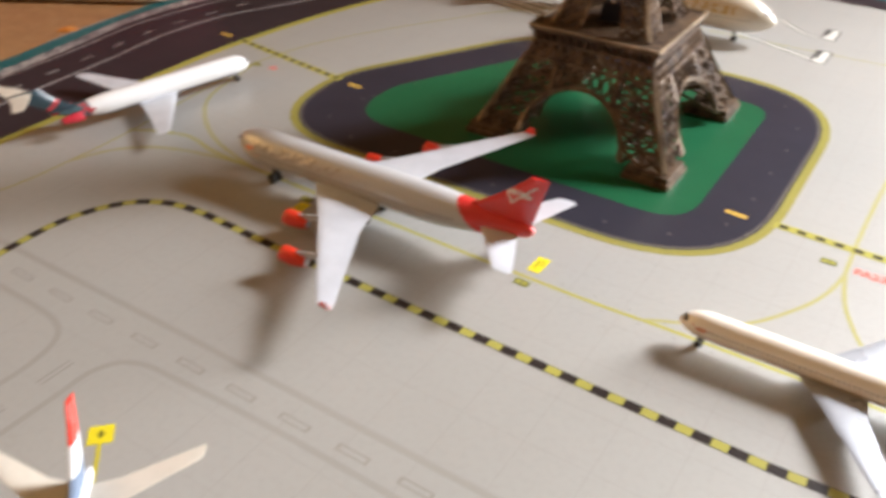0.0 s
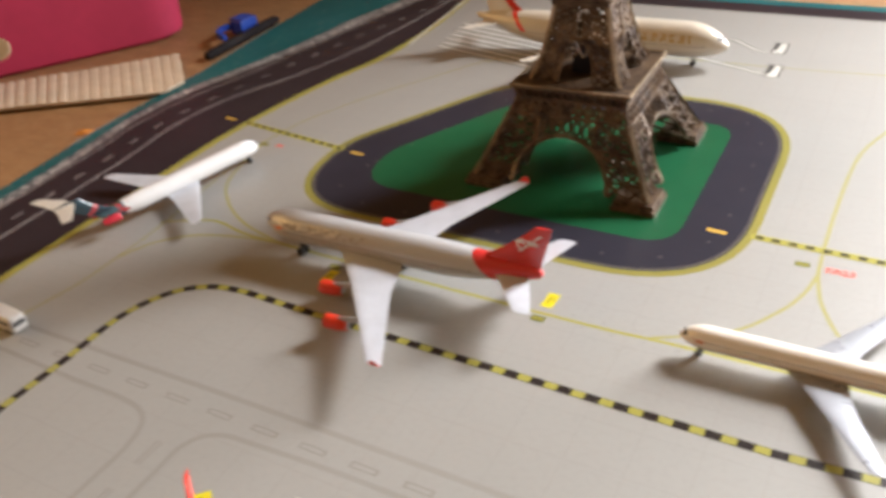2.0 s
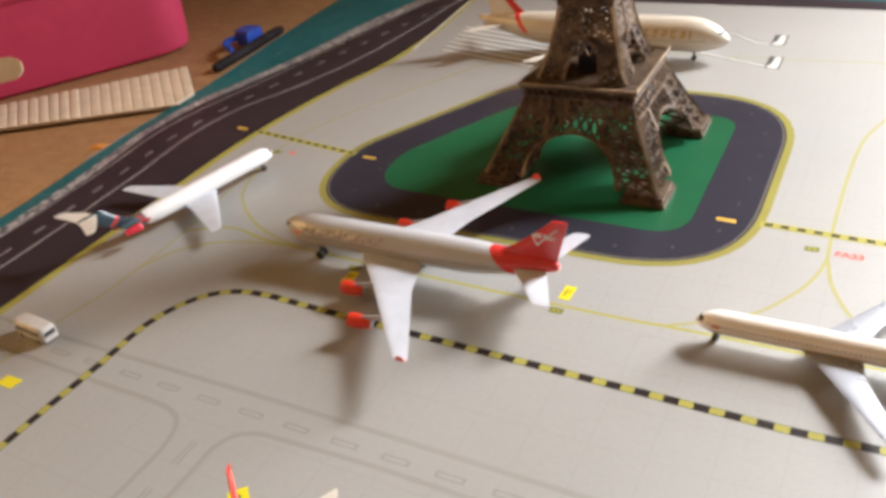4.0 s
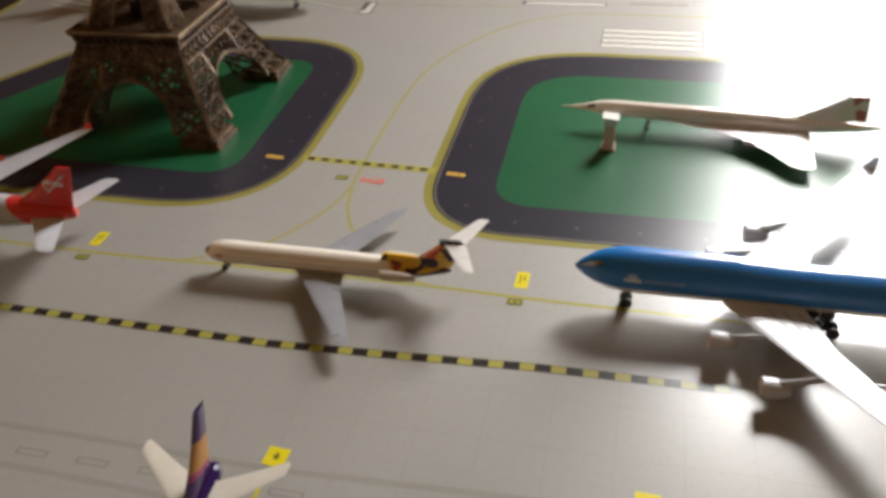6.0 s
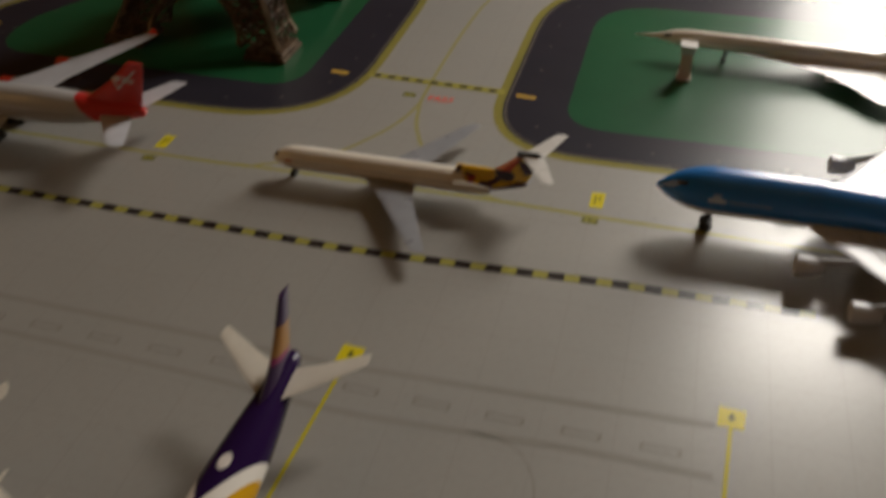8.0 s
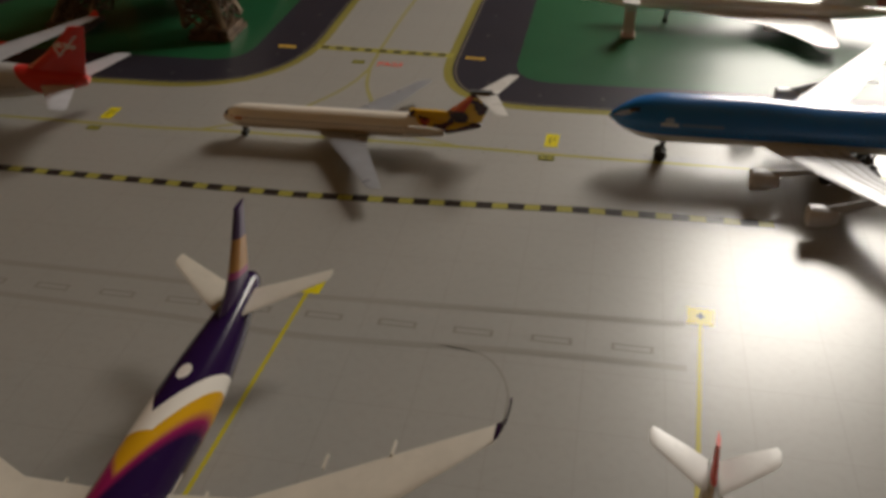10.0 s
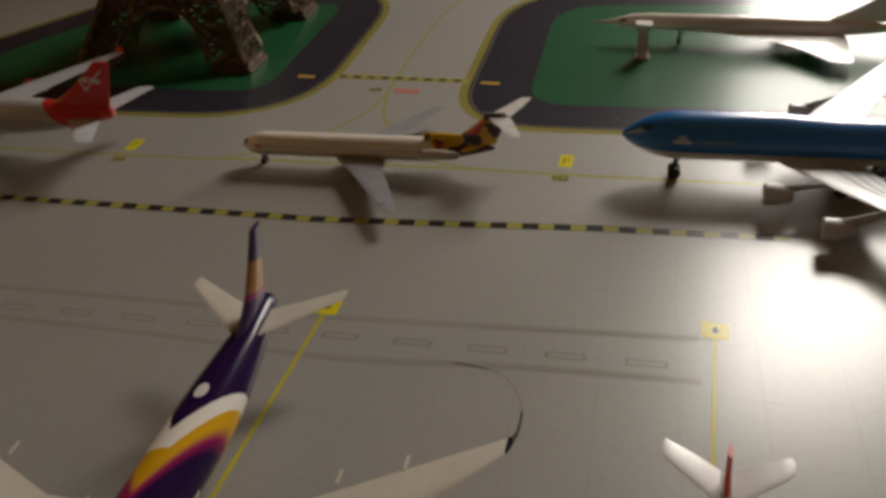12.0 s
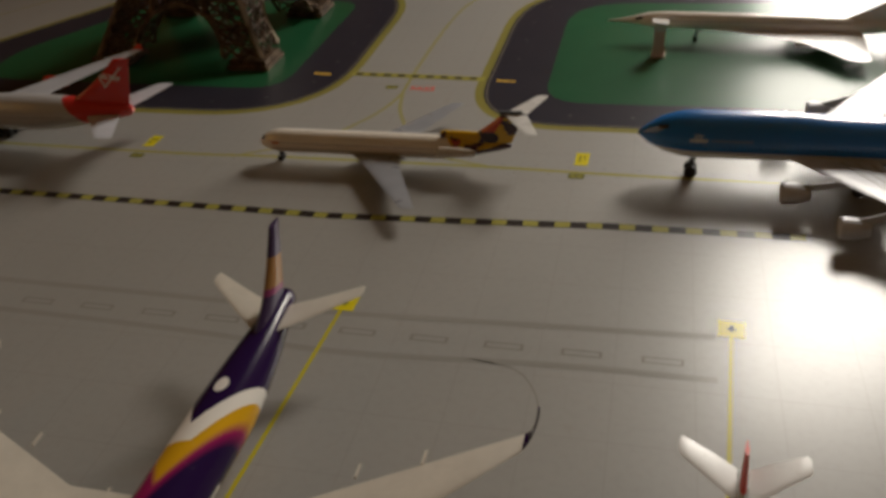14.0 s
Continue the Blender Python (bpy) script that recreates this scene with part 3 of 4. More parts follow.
def airliner(name, label, m, body, wing, stab, fin, engines, legs, mats, winglet=None, fairings=True, skew=0.0, group="model aircraft on the mat"):
    """body: arguments of fuselage_mesh; wing and stab: root, kink, tip; fin: arguments of fin_mesh; mats by part; skew: one wing set back."""
    straight = wing
    ob = thing(name, label, "model airplane", m, group)
    part("fuselage", fuselage_mesh(**body), mats["body"], ob, smooth=True)
    for s in (-1, 1):
        wing = tuple((x - s * skew * k, c, y, z) for k, (x, c, y, z) in zip((0.1, 0.4, 1.0), straight))
        w = part("wing", wing_mesh(s, *wing), mats["wing"], ob, smooth=True)
        for k in (0.28, 0.5, 0.7) if fairings else ():
            x, c, y, z = (a + (b - a) * k for a, b in zip(wing[0], wing[2]))
            if k < 0.5:
                x, c, y, z = (a + (b - a) * k / 0.5 for a, b in zip(wing[0], wing[1]))
            part("flap_fairing", Mesh().bar((x + c - 2.5, s * y, z - 0.4), (x + c + 1.3, s * y, z - 0.3), 0.55, 0.7), mats["wing"], w)
        if winglet:
            x, c, y, z = wing[2]
            h, lean, mat = winglet
            rings = []
            for k in range(6):
                t = k / 5
                out, up = lean * math.sin(t * 1.45), h * (1 - math.cos(t * 1.45)) / (1 - math.cos(1.45))
                ch = c * (0.95 - 0.65 * t)
                rings.append([(x + c * 0.08 + (out + up) * 0.75, s * (y + out), z + up + 0.05), (x + c * 0.08 + (out + up) * 0.75 + ch * 0.5, s * (y + out) , z + up + 0.45 * (1 - t)),
                              (x + c * 0.08 + (out + up) * 0.75 + ch, s * (y + out), z + up), (x + c * 0.08 + (out + up) * 0.75 + ch * 0.5, s * (y + out + 0.4), z + up - 0.3)])
            part("winglet", Mesh().loft(rings), mat, w, smooth=True)
        part("tailplane", wing_mesh(s, *stab, thick=0.09), mats["stab"], ob, smooth=True)
    part("tail_fin", fin_mesh(*fin), mats["fin"], ob, smooth=True)
    for x, y, z, r, length in engines:
        e = part("engine", engine_mesh(x, y, z, r, length), mats["engine"], ob, smooth=True)
        part("intake", tube_end(x + 0.9, y, z, r * 0.8, -0.8), DARKHOLE, e)
        part("exhaust", tube_end(x + length * 1.02, y, z, r * 0.5, length * 0.12), mats.get("pylon", STEEL), e)
        if abs(y) > body["r"] * 2:
            k = min(range(2), key=lambda i: abs(wing[i][2] - abs(y)))
            top = wing[k][3] + (wing[k + 1][3] - wing[k][3]) * max(0, (abs(y) - wing[k][2]) / (wing[k + 1][2] - wing[k][2]))
            nose = wing[k][0] + (wing[k + 1][0] - wing[k][0]) * max(0, (abs(y) - wing[k][2]) / (wing[k + 1][2] - wing[k][2]))
            plate = [[(x + length * 0.4, z + r * 0.8), (nose + 1.5, top + 0.2), (nose + 6, top - 0.6), (x + length * 0.85, z + r * 0.3)] for i in range(2)]
            part("pylon", Mesh().loft([[(px, y + o, pz) for px, pz in side] for o, side in zip((-0.3, 0.3), plate)]), mats.get("pylon", mats["engine"]), e)
        elif abs(y) > 0.1:
            side = 1 if y > 0 else -1
            part("pylon", Mesh().bar((x + length * 0.5, y - side * r * 0.5, z), (x + length * 0.5, side * body["r"] * 0.6, z), length * 0.5, 0.9), mats["body"], e)
    for n, (x, y, z, wheel, axles) in enumerate(legs):
        gear(ob, x, y, z, wheel, wheel * 0.8, axles, mats.get("gear", STEEL), "nose_gear" if n == 0 else "main_gear")
    return ob


def livery(name, base, regions, rough=0.27, coat=0.5, metal=0.0, vary=0.06, spec=0.5):
    """Painted body: regions are (mask, colour) laid over one another."""
    n = Nodes(name, rough, metal, spec, coat)
    c = n.mix(n.ramp(n.noise(70.0), 0.3, 0.7), base, tuple(v * (1 - vary) for v in base))
    for mask, colour in regions:
        c = n.mix(mask(n), c, colour)
    wear = n.ramp(n.noise(260.0, 5.0, 0.7), 0.62, 0.8, 0.0, 0.18)
    return n.done(n.mix(wear, c, (0.35, 0.32, 0.28)), n.noise(500.0), 0.00004, 0.15)


def cockpit(x0, x1, z0, z1):
    return lambda n: n.both(n.within(n.x, x0, x1), n.within(n.math("SUBTRACT", n.z, n.math("MULTIPLY", n.math("SUBTRACT", n.x, x0), 0.25)), z0, z1))


def windows(x0, x1, z0, z1, pitch=1.9):
    return lambda n: n.both(n.within(n.x, x0, x1), n.within(n.z, z0, z1), n.above(n.math("FRACT", n.math("DIVIDE", n.x, pitch)), 0.5))


GLASS = (0.03, 0.03, 0.035)

# red-tailed four-engined airliner
redtail_body = livery("silver_gilt_paint", (0.48, 0.455, 0.42), [
    (lambda n: n.ramp(n.z, 17.0, 20.7), (0.50, 0.50, 0.51)),
    (windows(14, 112, 16.0, 17.1), (0.25, 0.21, 0.18)),
    (lambda n: n.both(n.within(n.x, 11, 46), n.within(n.z, 18.3, 21.7), n.above(n.noise(620.0, 2.0), 0.50)), (0.72, 0.68, 0.62)),
    (lambda n: n.both(n.within(n.x, 9, 17), n.within(n.z, 15.2, 18.7), n.above(n.noise(300.0), 0.52)), (0.75, 0.22, 0.09)),
    (lambda n: n.both(n.within(n.x, 12, 60), n.within(n.z, 18.0, 21.4), n.above(n.noise(380.0, 1.0), 0.54)), (0.38, 0.34, 0.31)),
    (cockpit(2.6, 5.6, 18.3, 19.5), GLASS),
    (lambda n: n.above(n.dot(1, 0, 1.07), 135.5), (0.60, 0.035, 0.03)),
], rough=0.3, metal=0.05)
redtail_fin = livery("red_fin_paint", (0.60, 0.03, 0.025), [
    (lambda n: n.both(n.within(n.dot(1.9, 0, 1), 280.3, 282.1), n.within(n.z, 28.2, 36.7)), (0.66, 0.60, 0.57)),
    (lambda n: n.both(n.within(n.dot(-0.9, 0, 1), -91.5, -90.5), n.within(n.z, 28.2, 36.7)), (0.66, 0.60, 0.57)),
    (lambda n: n.both(n.within(n.dot(0.12, 0, 1), 47.9, 50.1), n.within(n.x, 131, 142), n.above(n.noise(480.0, 1.0), 0.5)), (0.66, 0.60, 0.57)),
])
airliner("airliner", "silver four-engined model airliner with red tail and red engines", pose(-0.1420, 0.0025, 0, 0, 0, 1.2),
         dict(length=142, r=7.8, zc=16.0, nose=19, tail=46, rise=0.28, droop=-0.12, end=0.26),
         ((46, 32.5, 6, 11.7), (65.2, 19.8, 28, 13.2), (100, 6.8, 71.5, 16.2)), ((121, 16, 3, 16.8), (128.5, 12.5, 12, 17.2), (139, 8, 26, 18.2)),
         (103, 140.5, 18.7, 139.5, 146.5, 40.4, 1.1), [(48.3, 27, 7.2, 3.4, 11), (48.3, -27, 7.2, 3.4, 11), (64.8, 48, 8.4, 3.3, 11), (64.8, -48, 8.4, 3.3, 11)],
         [(18, 0, 10, 2.2, 1), (68, 8, 10, 2.3, 2), (68, -8, 10, 2.3, 2)],
         dict(body=redtail_body, wing=REDWING, stab=REDWING, fin=redtail_fin, engine=REDPAINT, pylon=PANELGREY, gear=DARKGEAR), winglet=(2.6, 1.2, REDPAINT), fairings=False)

# cream trijet with a yellow, red and black patterned tail
def patches(n):
    return n.above(n.noise(135.0, 2.0), 0.56)


tri_body = livery("cream_trijet_paint", (0.83, 0.77, 0.68), [
    (lambda n: n.above(9.6, n.z), (0.78, 0.69, 0.57)),
    (lambda n: n.both(n.within(n.z, 6.8, 7.7), n.within(n.x, 6, 74)), (0.42, 0.32, 0.20)),
    (windows(9, 78, 9.7, 10.5, 1.6), (0.40, 0.34, 0.27)),
    (lambda n: n.both(n.within(n.x, 4, 12), n.within(n.z, 9.2, 10.6), n.above(n.noise(400.0), 0.5)), (0.55, 0.22, 0.12)),
    (cockpit(1.6, 3.4, 9.6, 11.0), GLASS),
    (lambda n: n.above(n.dot(1, 0, 0.9), 90.5), (0.66, 0.39, 0.02)),
    (lambda n: n.both(n.above(n.dot(1, 0, 0.9), 91.5), n.within(n.x, 79, 84), n.above(n.z, 10.4), n.above(n.noise(210.0), 0.45)), (0.42, 0.07, 0.04)),
    (lambda n: n.both(n.above(n.dot(1, 0, 0.9), 91.5), patches(n)), (0.07, 0.02, 0.03)),
    (lambda n: n.both(n.above(n.x, 82), n.above(n.math("ADD", n.math("MULTIPLY", n.noise(240.0, 1.0), 5.0), 7.6), n.z)), (0.10, 0.025, 0.02)),
    # dark belly band behind the wing: shadow under the body put into the paint
    (lambda n: n.both(n.above(n.x, 62), n.above(n.math("ADD", n.math("MULTIPLY", n.math("MAXIMUM", n.math("SUBTRACT", n.x, 78.0), 0.0), 0.3), 5.4), n.z)), (0.06, 0.025, 0.025)),
])
tri_fin = livery("patterned_fin_paint", (0.68, 0.40, 0.02), [
    (patches, (0.05, 0.02, 0.03)),
    (lambda n: n.above(8.0, n.math("ADD", n.math("POWER", n.math("SUBTRACT", n.x, 95.5), 2.0), n.math("POWER", n.math("SUBTRACT", n.z, 14.3), 2.0))), (0.035, 0.018, 0.025)),
    (lambda n: n.both(n.within(n.dot(1, 0, -0.6), 80, 87), n.above(n.z, 16.6), n.above(n.noise(160.0), 0.44)), (0.60, 0.08, 0.03)),
    (lambda n: n.above(n.z, 22.4), (0.05, 0.02, 0.025)),
])
trijet = airliner("trijet", "cream model trijet with a yellow, red and black patterned tail", pose(0.0575, 0.0015, 0, 0, 0, 0),
         dict(length=103, r=4.8, zc=9.0, nose=11, tail=30, rise=0.35, droop=0.15),
         ((39, 21, 3, 6.0), (48.0, 14.0, 13, 6.4), (70, 5.4, 42.5, 7.5)), ((100.5, 8.5, 0.4, 23.6), (104, 7.2, 6, 23.7), (110.5, 4.4, 16, 24.0)),
         (80, 103, 12.0, 100, 108, 24.0, 1.5), [(76, 6.0, 10.0, 2.1, 14), (76, -6.0, 10.0, 2.1, 14)],
         [(8, 0, 5.5, 1.3, 1), (52, 6, 5.5, 1.4, 1), (52, -6, 5.5, 1.4, 1)],
         dict(body=tri_body, wing=WINGGREY, stab=ENAMEL, fin=tri_fin, engine=CREAMWING, gear=DARKGEAR), fairings=False)
part("centre_intake", Mesh().loft([[(x, 1.7 * k * math.cos(a), 14.3 + 1.7 * k * math.sin(a)) for a in [2 * math.pi * i / 16 for i in range(16)]] for x, k in ((76, 0.9), (77, 1.05), (86, 1.0), (98, 0.6))]), tri_fin, trijet, smooth=True)
part("fairing", Mesh().bar((99, 0, 24.0), (107, 0, 24.1), 1.4, 1.6), DARKHOLE, trijet, "black fairing on top of the fin")

# blue and pale grey jumbo
jumbo_body = livery("blue_jumbo_paint", (0.58, 0.55, 0.50), [
    (lambda n: n.above(n.math("ADD", n.z, n.math("MULTIPLY", n.math("MAXIMUM", n.math("SUBTRACT", 12.0, n.x), 0.0), 0.1)), 13.8), (0.012, 0.165, 0.50)),
    (lambda n: n.within(n.z, 13.3, 13.8), (0.62, 0.60, 0.57)),
    (windows(8, 160, 15.6, 16.6, 2.0), (0.012, 0.13, 0.38)),
    (cockpit(7.0, 10.5, 20.2, 21.4), (0.006, 0.018, 0.05)),
    (lambda n: n.both(n.within(n.x, 25, 39), n.within(n.z, 17.6, 18.6)), (0.10, 0.20, 0.40)),
    (lambda n: n.both(n.within(n.x, 18, 24), n.within(n.z, 17.4, 18.6)), (0.55, 0.62, 0.68)),
    (lambda n: n.both(n.within(n.x, 19.5, 22.5), n.within(n.z, 18.6, 20.2), n.above(n.math("FRACT", n.math("DIVIDE", n.x, 1.0)), 0.4)), (0.55, 0.62, 0.68)),
])
jumbo = airliner("jumbo_jet", "bright blue over pale grey four-engined model jumbo jet", pose(0.2065, 0.005, 0),
         dict(length=176, r=8.1, zc=16.4, nose=21, tail=50, rise=0.45, droop=-0.04, hump=(9, 72, 0.16), sharp=0.76),
         ((50.5, 29, 6, 12.0), (68, 19, 28, 13.5), (109, 7.5, 80, 18.5)), ((152, 19, 3, 17.4), (158, 14, 12, 18.4), (170, 7, 28, 20.4)),
         (138, 170, 21.4, 164, 180, 46.4, 1.2), [(47.8, 23.5, 8.0, 3.8, 9.0), (47.8, -23.5, 8.0, 3.8, 9.0), (63.4, 42.3, 7.4, 3.6, 9.0), (63.4, -42.3, 7.4, 3.6, 9.0)],
         [(19.5, 0, 10, 2.3, 1), (78, 8, 10, 2.4, 2), (78, -8, 10, 2.4, 2), (88, 5, 10, 2.4, 2), (88, -5, 10, 2.4, 2)],
         dict(body=jumbo_body, wing=WINGWHITE, stab=WINGWHITE, fin=livery("jumbo_fin_paint", (0.66, 0.65, 0.63), []), engine=WINGWHITE, pylon=PANELGREY, gear=DARKGEAR), winglet=(5, 1.5, WINGWHITE))

for w in [o for o in jumbo.children if o.name.startswith("wing")]:
    s = 1 if w.data.vertices[0].co.y > 0 else -1
    for f in (0.5, 0.68, 0.86):
        line = []
        for x, c, y, z in ((54, 27, 10, 12.3), (68, 19, 28, 13.5), (88.5, 13.2, 54, 16.0), (101, 9.7, 70, 17.5)):
            h = 0.11 * c * 2.6 * (0.2969 * math.sqrt(f) - 0.126 * f - 0.3516 * f * f + 0.2843 * f ** 3 - 0.0986 * f ** 4)
            line.append((x + f * c, s * y, z + h + 0.02))
        part("flap_line", Mesh().bent(line, 0.7, 0.24), PANELGREY, w)

# purple-tailed twin jet, nose towards the viewer
purple_body = livery("purple_gold_white_paint", (0.74, 0.70, 0.64), [
    (lambda n: n.above(n.dot(1, 2.4, 0), 80), (0.020, 0.007, 0.044)),
    (lambda n: n.ramp(n.dot(1, 2.8, 0), 95.0, 99.5), (0.28, 0.015, 0.09)),
    (lambda n: n.both(n.ramp(n.dot(1, 2.8, 0), 99.5, 103.5), n.ramp(n.dot(1, -1.5, 0), 95.5, 98.5)), (0.62, 0.33, 0.015)),
    (lambda n: n.both(n.above(n.dot(1, 2.5, 0.35), 116.5), n.above(n.dot(1, 0.2, 0), 111.2)), (0.74, 0.70, 0.64)),
    (lambda n: n.both(n.above(n.dot(1, 1.9, 0.35), 126.9), n.above(n.dot(1, -2.0, 0), 112.6)), (0.020, 0.007, 0.044)),
    (lambda n: n.both(n.above(11.0, n.z), n.above(108, n.x)), (0.70, 0.66, 0.60)),
    (lambda n: n.both(n.within(n.x, 126, 133.5), n.within(n.y, -1.9, 2.9), n.above(n.z, 14), n.above(6.2, n.math("ADD", n.math("POWER", n.math("SUBTRACT", n.x, 129.5), 2.0), n.math("MULTIPLY", n.math("POWER", n.math("SUBTRACT", n.y, 0.5), 2.0), 2.2)))), (0.70, 0.66, 0.62)),
], rough=0.13, coat=0.0, spec=0.2)
purple_fin = livery("purple_gold_fin_paint", (0.032, 0.012, 0.06), [
    (lambda n: n.within(n.dot(0.4, 0, 1), 90.2, 99.2), (0.30, 0.14, 0.03)),
    (lambda n: n.within(n.dot(0.4, 0, 1), 88.2, 90.2), (0.22, 0.02, 0.10)),
], rough=0.36, coat=0.12)
PURPLE = plain("purple_enamel", (0.03, 0.012, 0.06), 0.25)
airliner("purple_airliner", "white model airliner with a glossy purple, gold and magenta tail", pose(0.1120, -0.2747, 0, 0, 0, 89.3),
         dict(length=170, r=7.7, zc=12.2, nose=17, tail=46, rise=0.66, droop=0.2, end=0.3),
         ((53, 48, 4.5, 11.5), (72.5, 28.5, 25, 13), (116.8, 5.2, 74.5, 20.0)), ((151, 12.5, 2, 17.7), (157.5, 9.6, 10, 18.4), (168, 5, 22, 19.7)),
         (148, 167, 20, 167, 173, 40.7, 1.1), [(50, 27, 7.0, 4.6, 15), (50, -27, 7.0, 4.6, 15)],
         [(17, 0, 10, 2, 1), (82, 9, 10, 2.2, 2), (82, -9, 10, 2.2, 2)],
         dict(body=purple_body, wing=CREAMWING, stab=CREAMWING, fin=purple_fin, engine=ENAMEL, gear=DARKGEAR), winglet=(6, 2.6, PURPLE), skew=4.0)

# white rear-engined jet beside the road
side_body = livery("white_side_jet_paint", (0.74, 0.73, 0.72), [
    (lambda n: n.above(6.2, n.z), (0.10, 0.10, 0.16)),
    (cockpit(1.6, 3.4, 9.8, 11.0), GLASS),
    (lambda n: n.above(n.x, 89), (0.07, 0.12, 0.14)),
    (lambda n: n.both(n.within(n.x, 87, 93), n.above(n.noise(260.0, 1.0), 0.55)), (0.42, 0.06, 0.07)),
])
airliner("side_jet", "white rear-engined model jet with a dark tail and red engines", pose(-0.2124, 0.079, 0, 0, 0, -103.5),
         dict(length=103, r=5.1, zc=9.2, nose=11, tail=24, rise=0.35, droop=0.15),
         ((44, 21, 3, 6.0), (50, 17, 13, 6.4), (70, 6.3, 44.5, 8.0)), ((112, 10.5, 0.4, 24.6), (115, 8.5, 7, 24.8), (121, 5.5, 17, 25.0)),
         (90, 105, 12, 109, 122, 25.2, 1.3), [(94, 6.2, 9.5, 2.3, 10), (94, -6.2, 9.5, 2.3, 10)],
         [(8, 0, 5.5, 1.3, 1), (58, 6, 5.5, 1.4, 1), (58, -6, 5.5, 1.4, 1)],
         dict(body=side_body, wing=REDWING, stab=CREAMWING, fin=livery("teal_fin_paint", (0.03, 0.055, 0.07), [(lambda n: n.within(n.dot(0.8, 0, 1), 98, 101), (0.4, 0.05, 0.06))]), engine=plain("crimson_enamel", (0.55, 0.03, 0.05), 0.3), gear=STEEL), fairings=False)

# cream wide-body behind the tower
wide_body = livery("cream_wide_body_paint", (0.64, 0.58, 0.48), [
    (lambda n: n.both(n.within(n.x, 22, 62), n.within(n.z, 18.5, 23.5), n.above(n.math("FRACT", n.math("DIVIDE", n.x, 6.0)), 0.3), n.above(n.noise(350.0, 1.0), 0.42)), (0.50, 0.36, 0.17)),
    (windows(12, 140, 16.2, 17.2, 2.0), (0.35, 0.30, 0.24)),
    (cockpit(3.4, 6.2, 19.4, 21.0), GLASS),
    (lambda n: n.both(n.within(n.dot(1, 0, -0.83), 123.0, 127.3), n.above(n.z, 16.5)), (0.70, 0.035, 0.02)),
])
wide_fin = livery("striped_fin_paint", (0.76, 0.70, 0.60), [
    (lambda n: n.above(127.3, n.dot(1, 0, -0.83)), (0.70, 0.035, 0.02)),
])
airliner("wide_body_airliner", "cream wide-bodied model airliner with gilt marks and a red-striped tail", pose(0.012, 0.283, 0, 0, 0, 180),
         dict(length=180, r=11.6, zc=17.6, nose=27, tail=56, rise=0.5, droop=0.22),
         ((62, 32, 6, 13), (82, 18, 26, 14), (114, 6, 62, 17)), ((154, 19, 3, 20), (160, 13, 12, 21), (172, 7, 27, 22)),
         (135, 168, 24, 162, 180, 52, 1.2), [(58, 27, 9.0, 5.2, 17), (58, -27, 9.0, 5.2, 17)],
         [(22, 0, 8, 1.6, 1), (90, 9, 10, 2.3, 2), (90, -9, 10, 2.3, 2)],
         dict(body=wide_body, wing=CREAMWING, stab=CREAMWING, fin=wide_fin, engine=ENAMEL))

# white jet with a red-tipped fin, parked askew
askew_fin = livery("red_blue_fin_paint", (0.72, 0.72, 0.72), [
    (lambda n: n.above(n.z, 31), (0.72, 0.06, 0.04)),
    (lambda n: n.both(n.above(24, n.z), n.above(n.dot(1, 0, -0.8), 112)), (0.16, 0.21, 0.30)),
])
askew_body = livery("white_blue_paint", (0.76, 0.72, 0.66), [(lambda n: n.above(n.x, 122), (0.58, 0.58, 0.60)), (cockpit(3, 5.5, 17, 18.6), GLASS)])
airliner("askew_airliner", "white model airliner with a grey-blue fin tipped red", pose(0.0360, -0.2685, 0, 0, 0, 180 - 56),
         dict(length=142, r=7.2, zc=13.5, nose=16, tail=46, rise=0.5, droop=0.2),
         ((42, 32, 5, 10.5), (60, 20, 22, 11.2), (106, 6, 77, 14)), ((124, 13, 2, 17.0), (129, 9.5, 9, 17.8), (143, 5, 28, 19.2)),
         (126, 139, 18.5, 141, 145.5, 40.5, 1.0), [(42, 22, 7.0, 4.2, 13), (42, -22, 7.0, 4.2, 13)],
         [(14, 0, 9, 1.8, 1), (70, 8, 9, 2.0, 2), (70, -8, 9, 2.0, 2)],
         dict(body=askew_body, wing=CREAMWING, stab=CREAMWING, fin=askew_fin, engine=REDPAINT))

# small white jet with a red fin
small_body = livery("white_small_jet_paint", (0.75, 0.75, 0.74), [(cockpit(1.5, 3.2, 10.0, 11.2), GLASS)])
airliner("small_jet", "small glossy white model jet with a red fin", pose(0.2275, -0.2425, 0, 0, 0, 86),
         dict(length=98, r=4.8, zc=9.3, nose=10, tail=32, rise=0.5, droop=0.2),
         ((36, 18, 3, 7), (44, 11, 11, 7.6), (60, 4, 38, 9.5)), ((87, 9.4, 1.2, 13.6), (90.6, 8.4, 6, 14.2), (96.4, 5.8, 13.0, 14.8)),
         (84, 96, 12.5, 94, 98.5, 20.5, 0.75), [(34, 12, 5, 2.6, 9), (34, -12, 5, 2.6, 9)],
         [(10, 0, 6, 1.2, 1), (48, 6, 6, 1.4, 1), (48, -6, 6, 1.4, 1)],
         dict(body=small_body, wing=ENAMEL, stab=ENAMEL, fin=livery("small_red_fin", (0.72, 0.72, 0.72), [(lambda n: n.above(n.z, 14.6), (0.80, 0.10, 0.08))]), engine=ENAMEL), fairings=False)


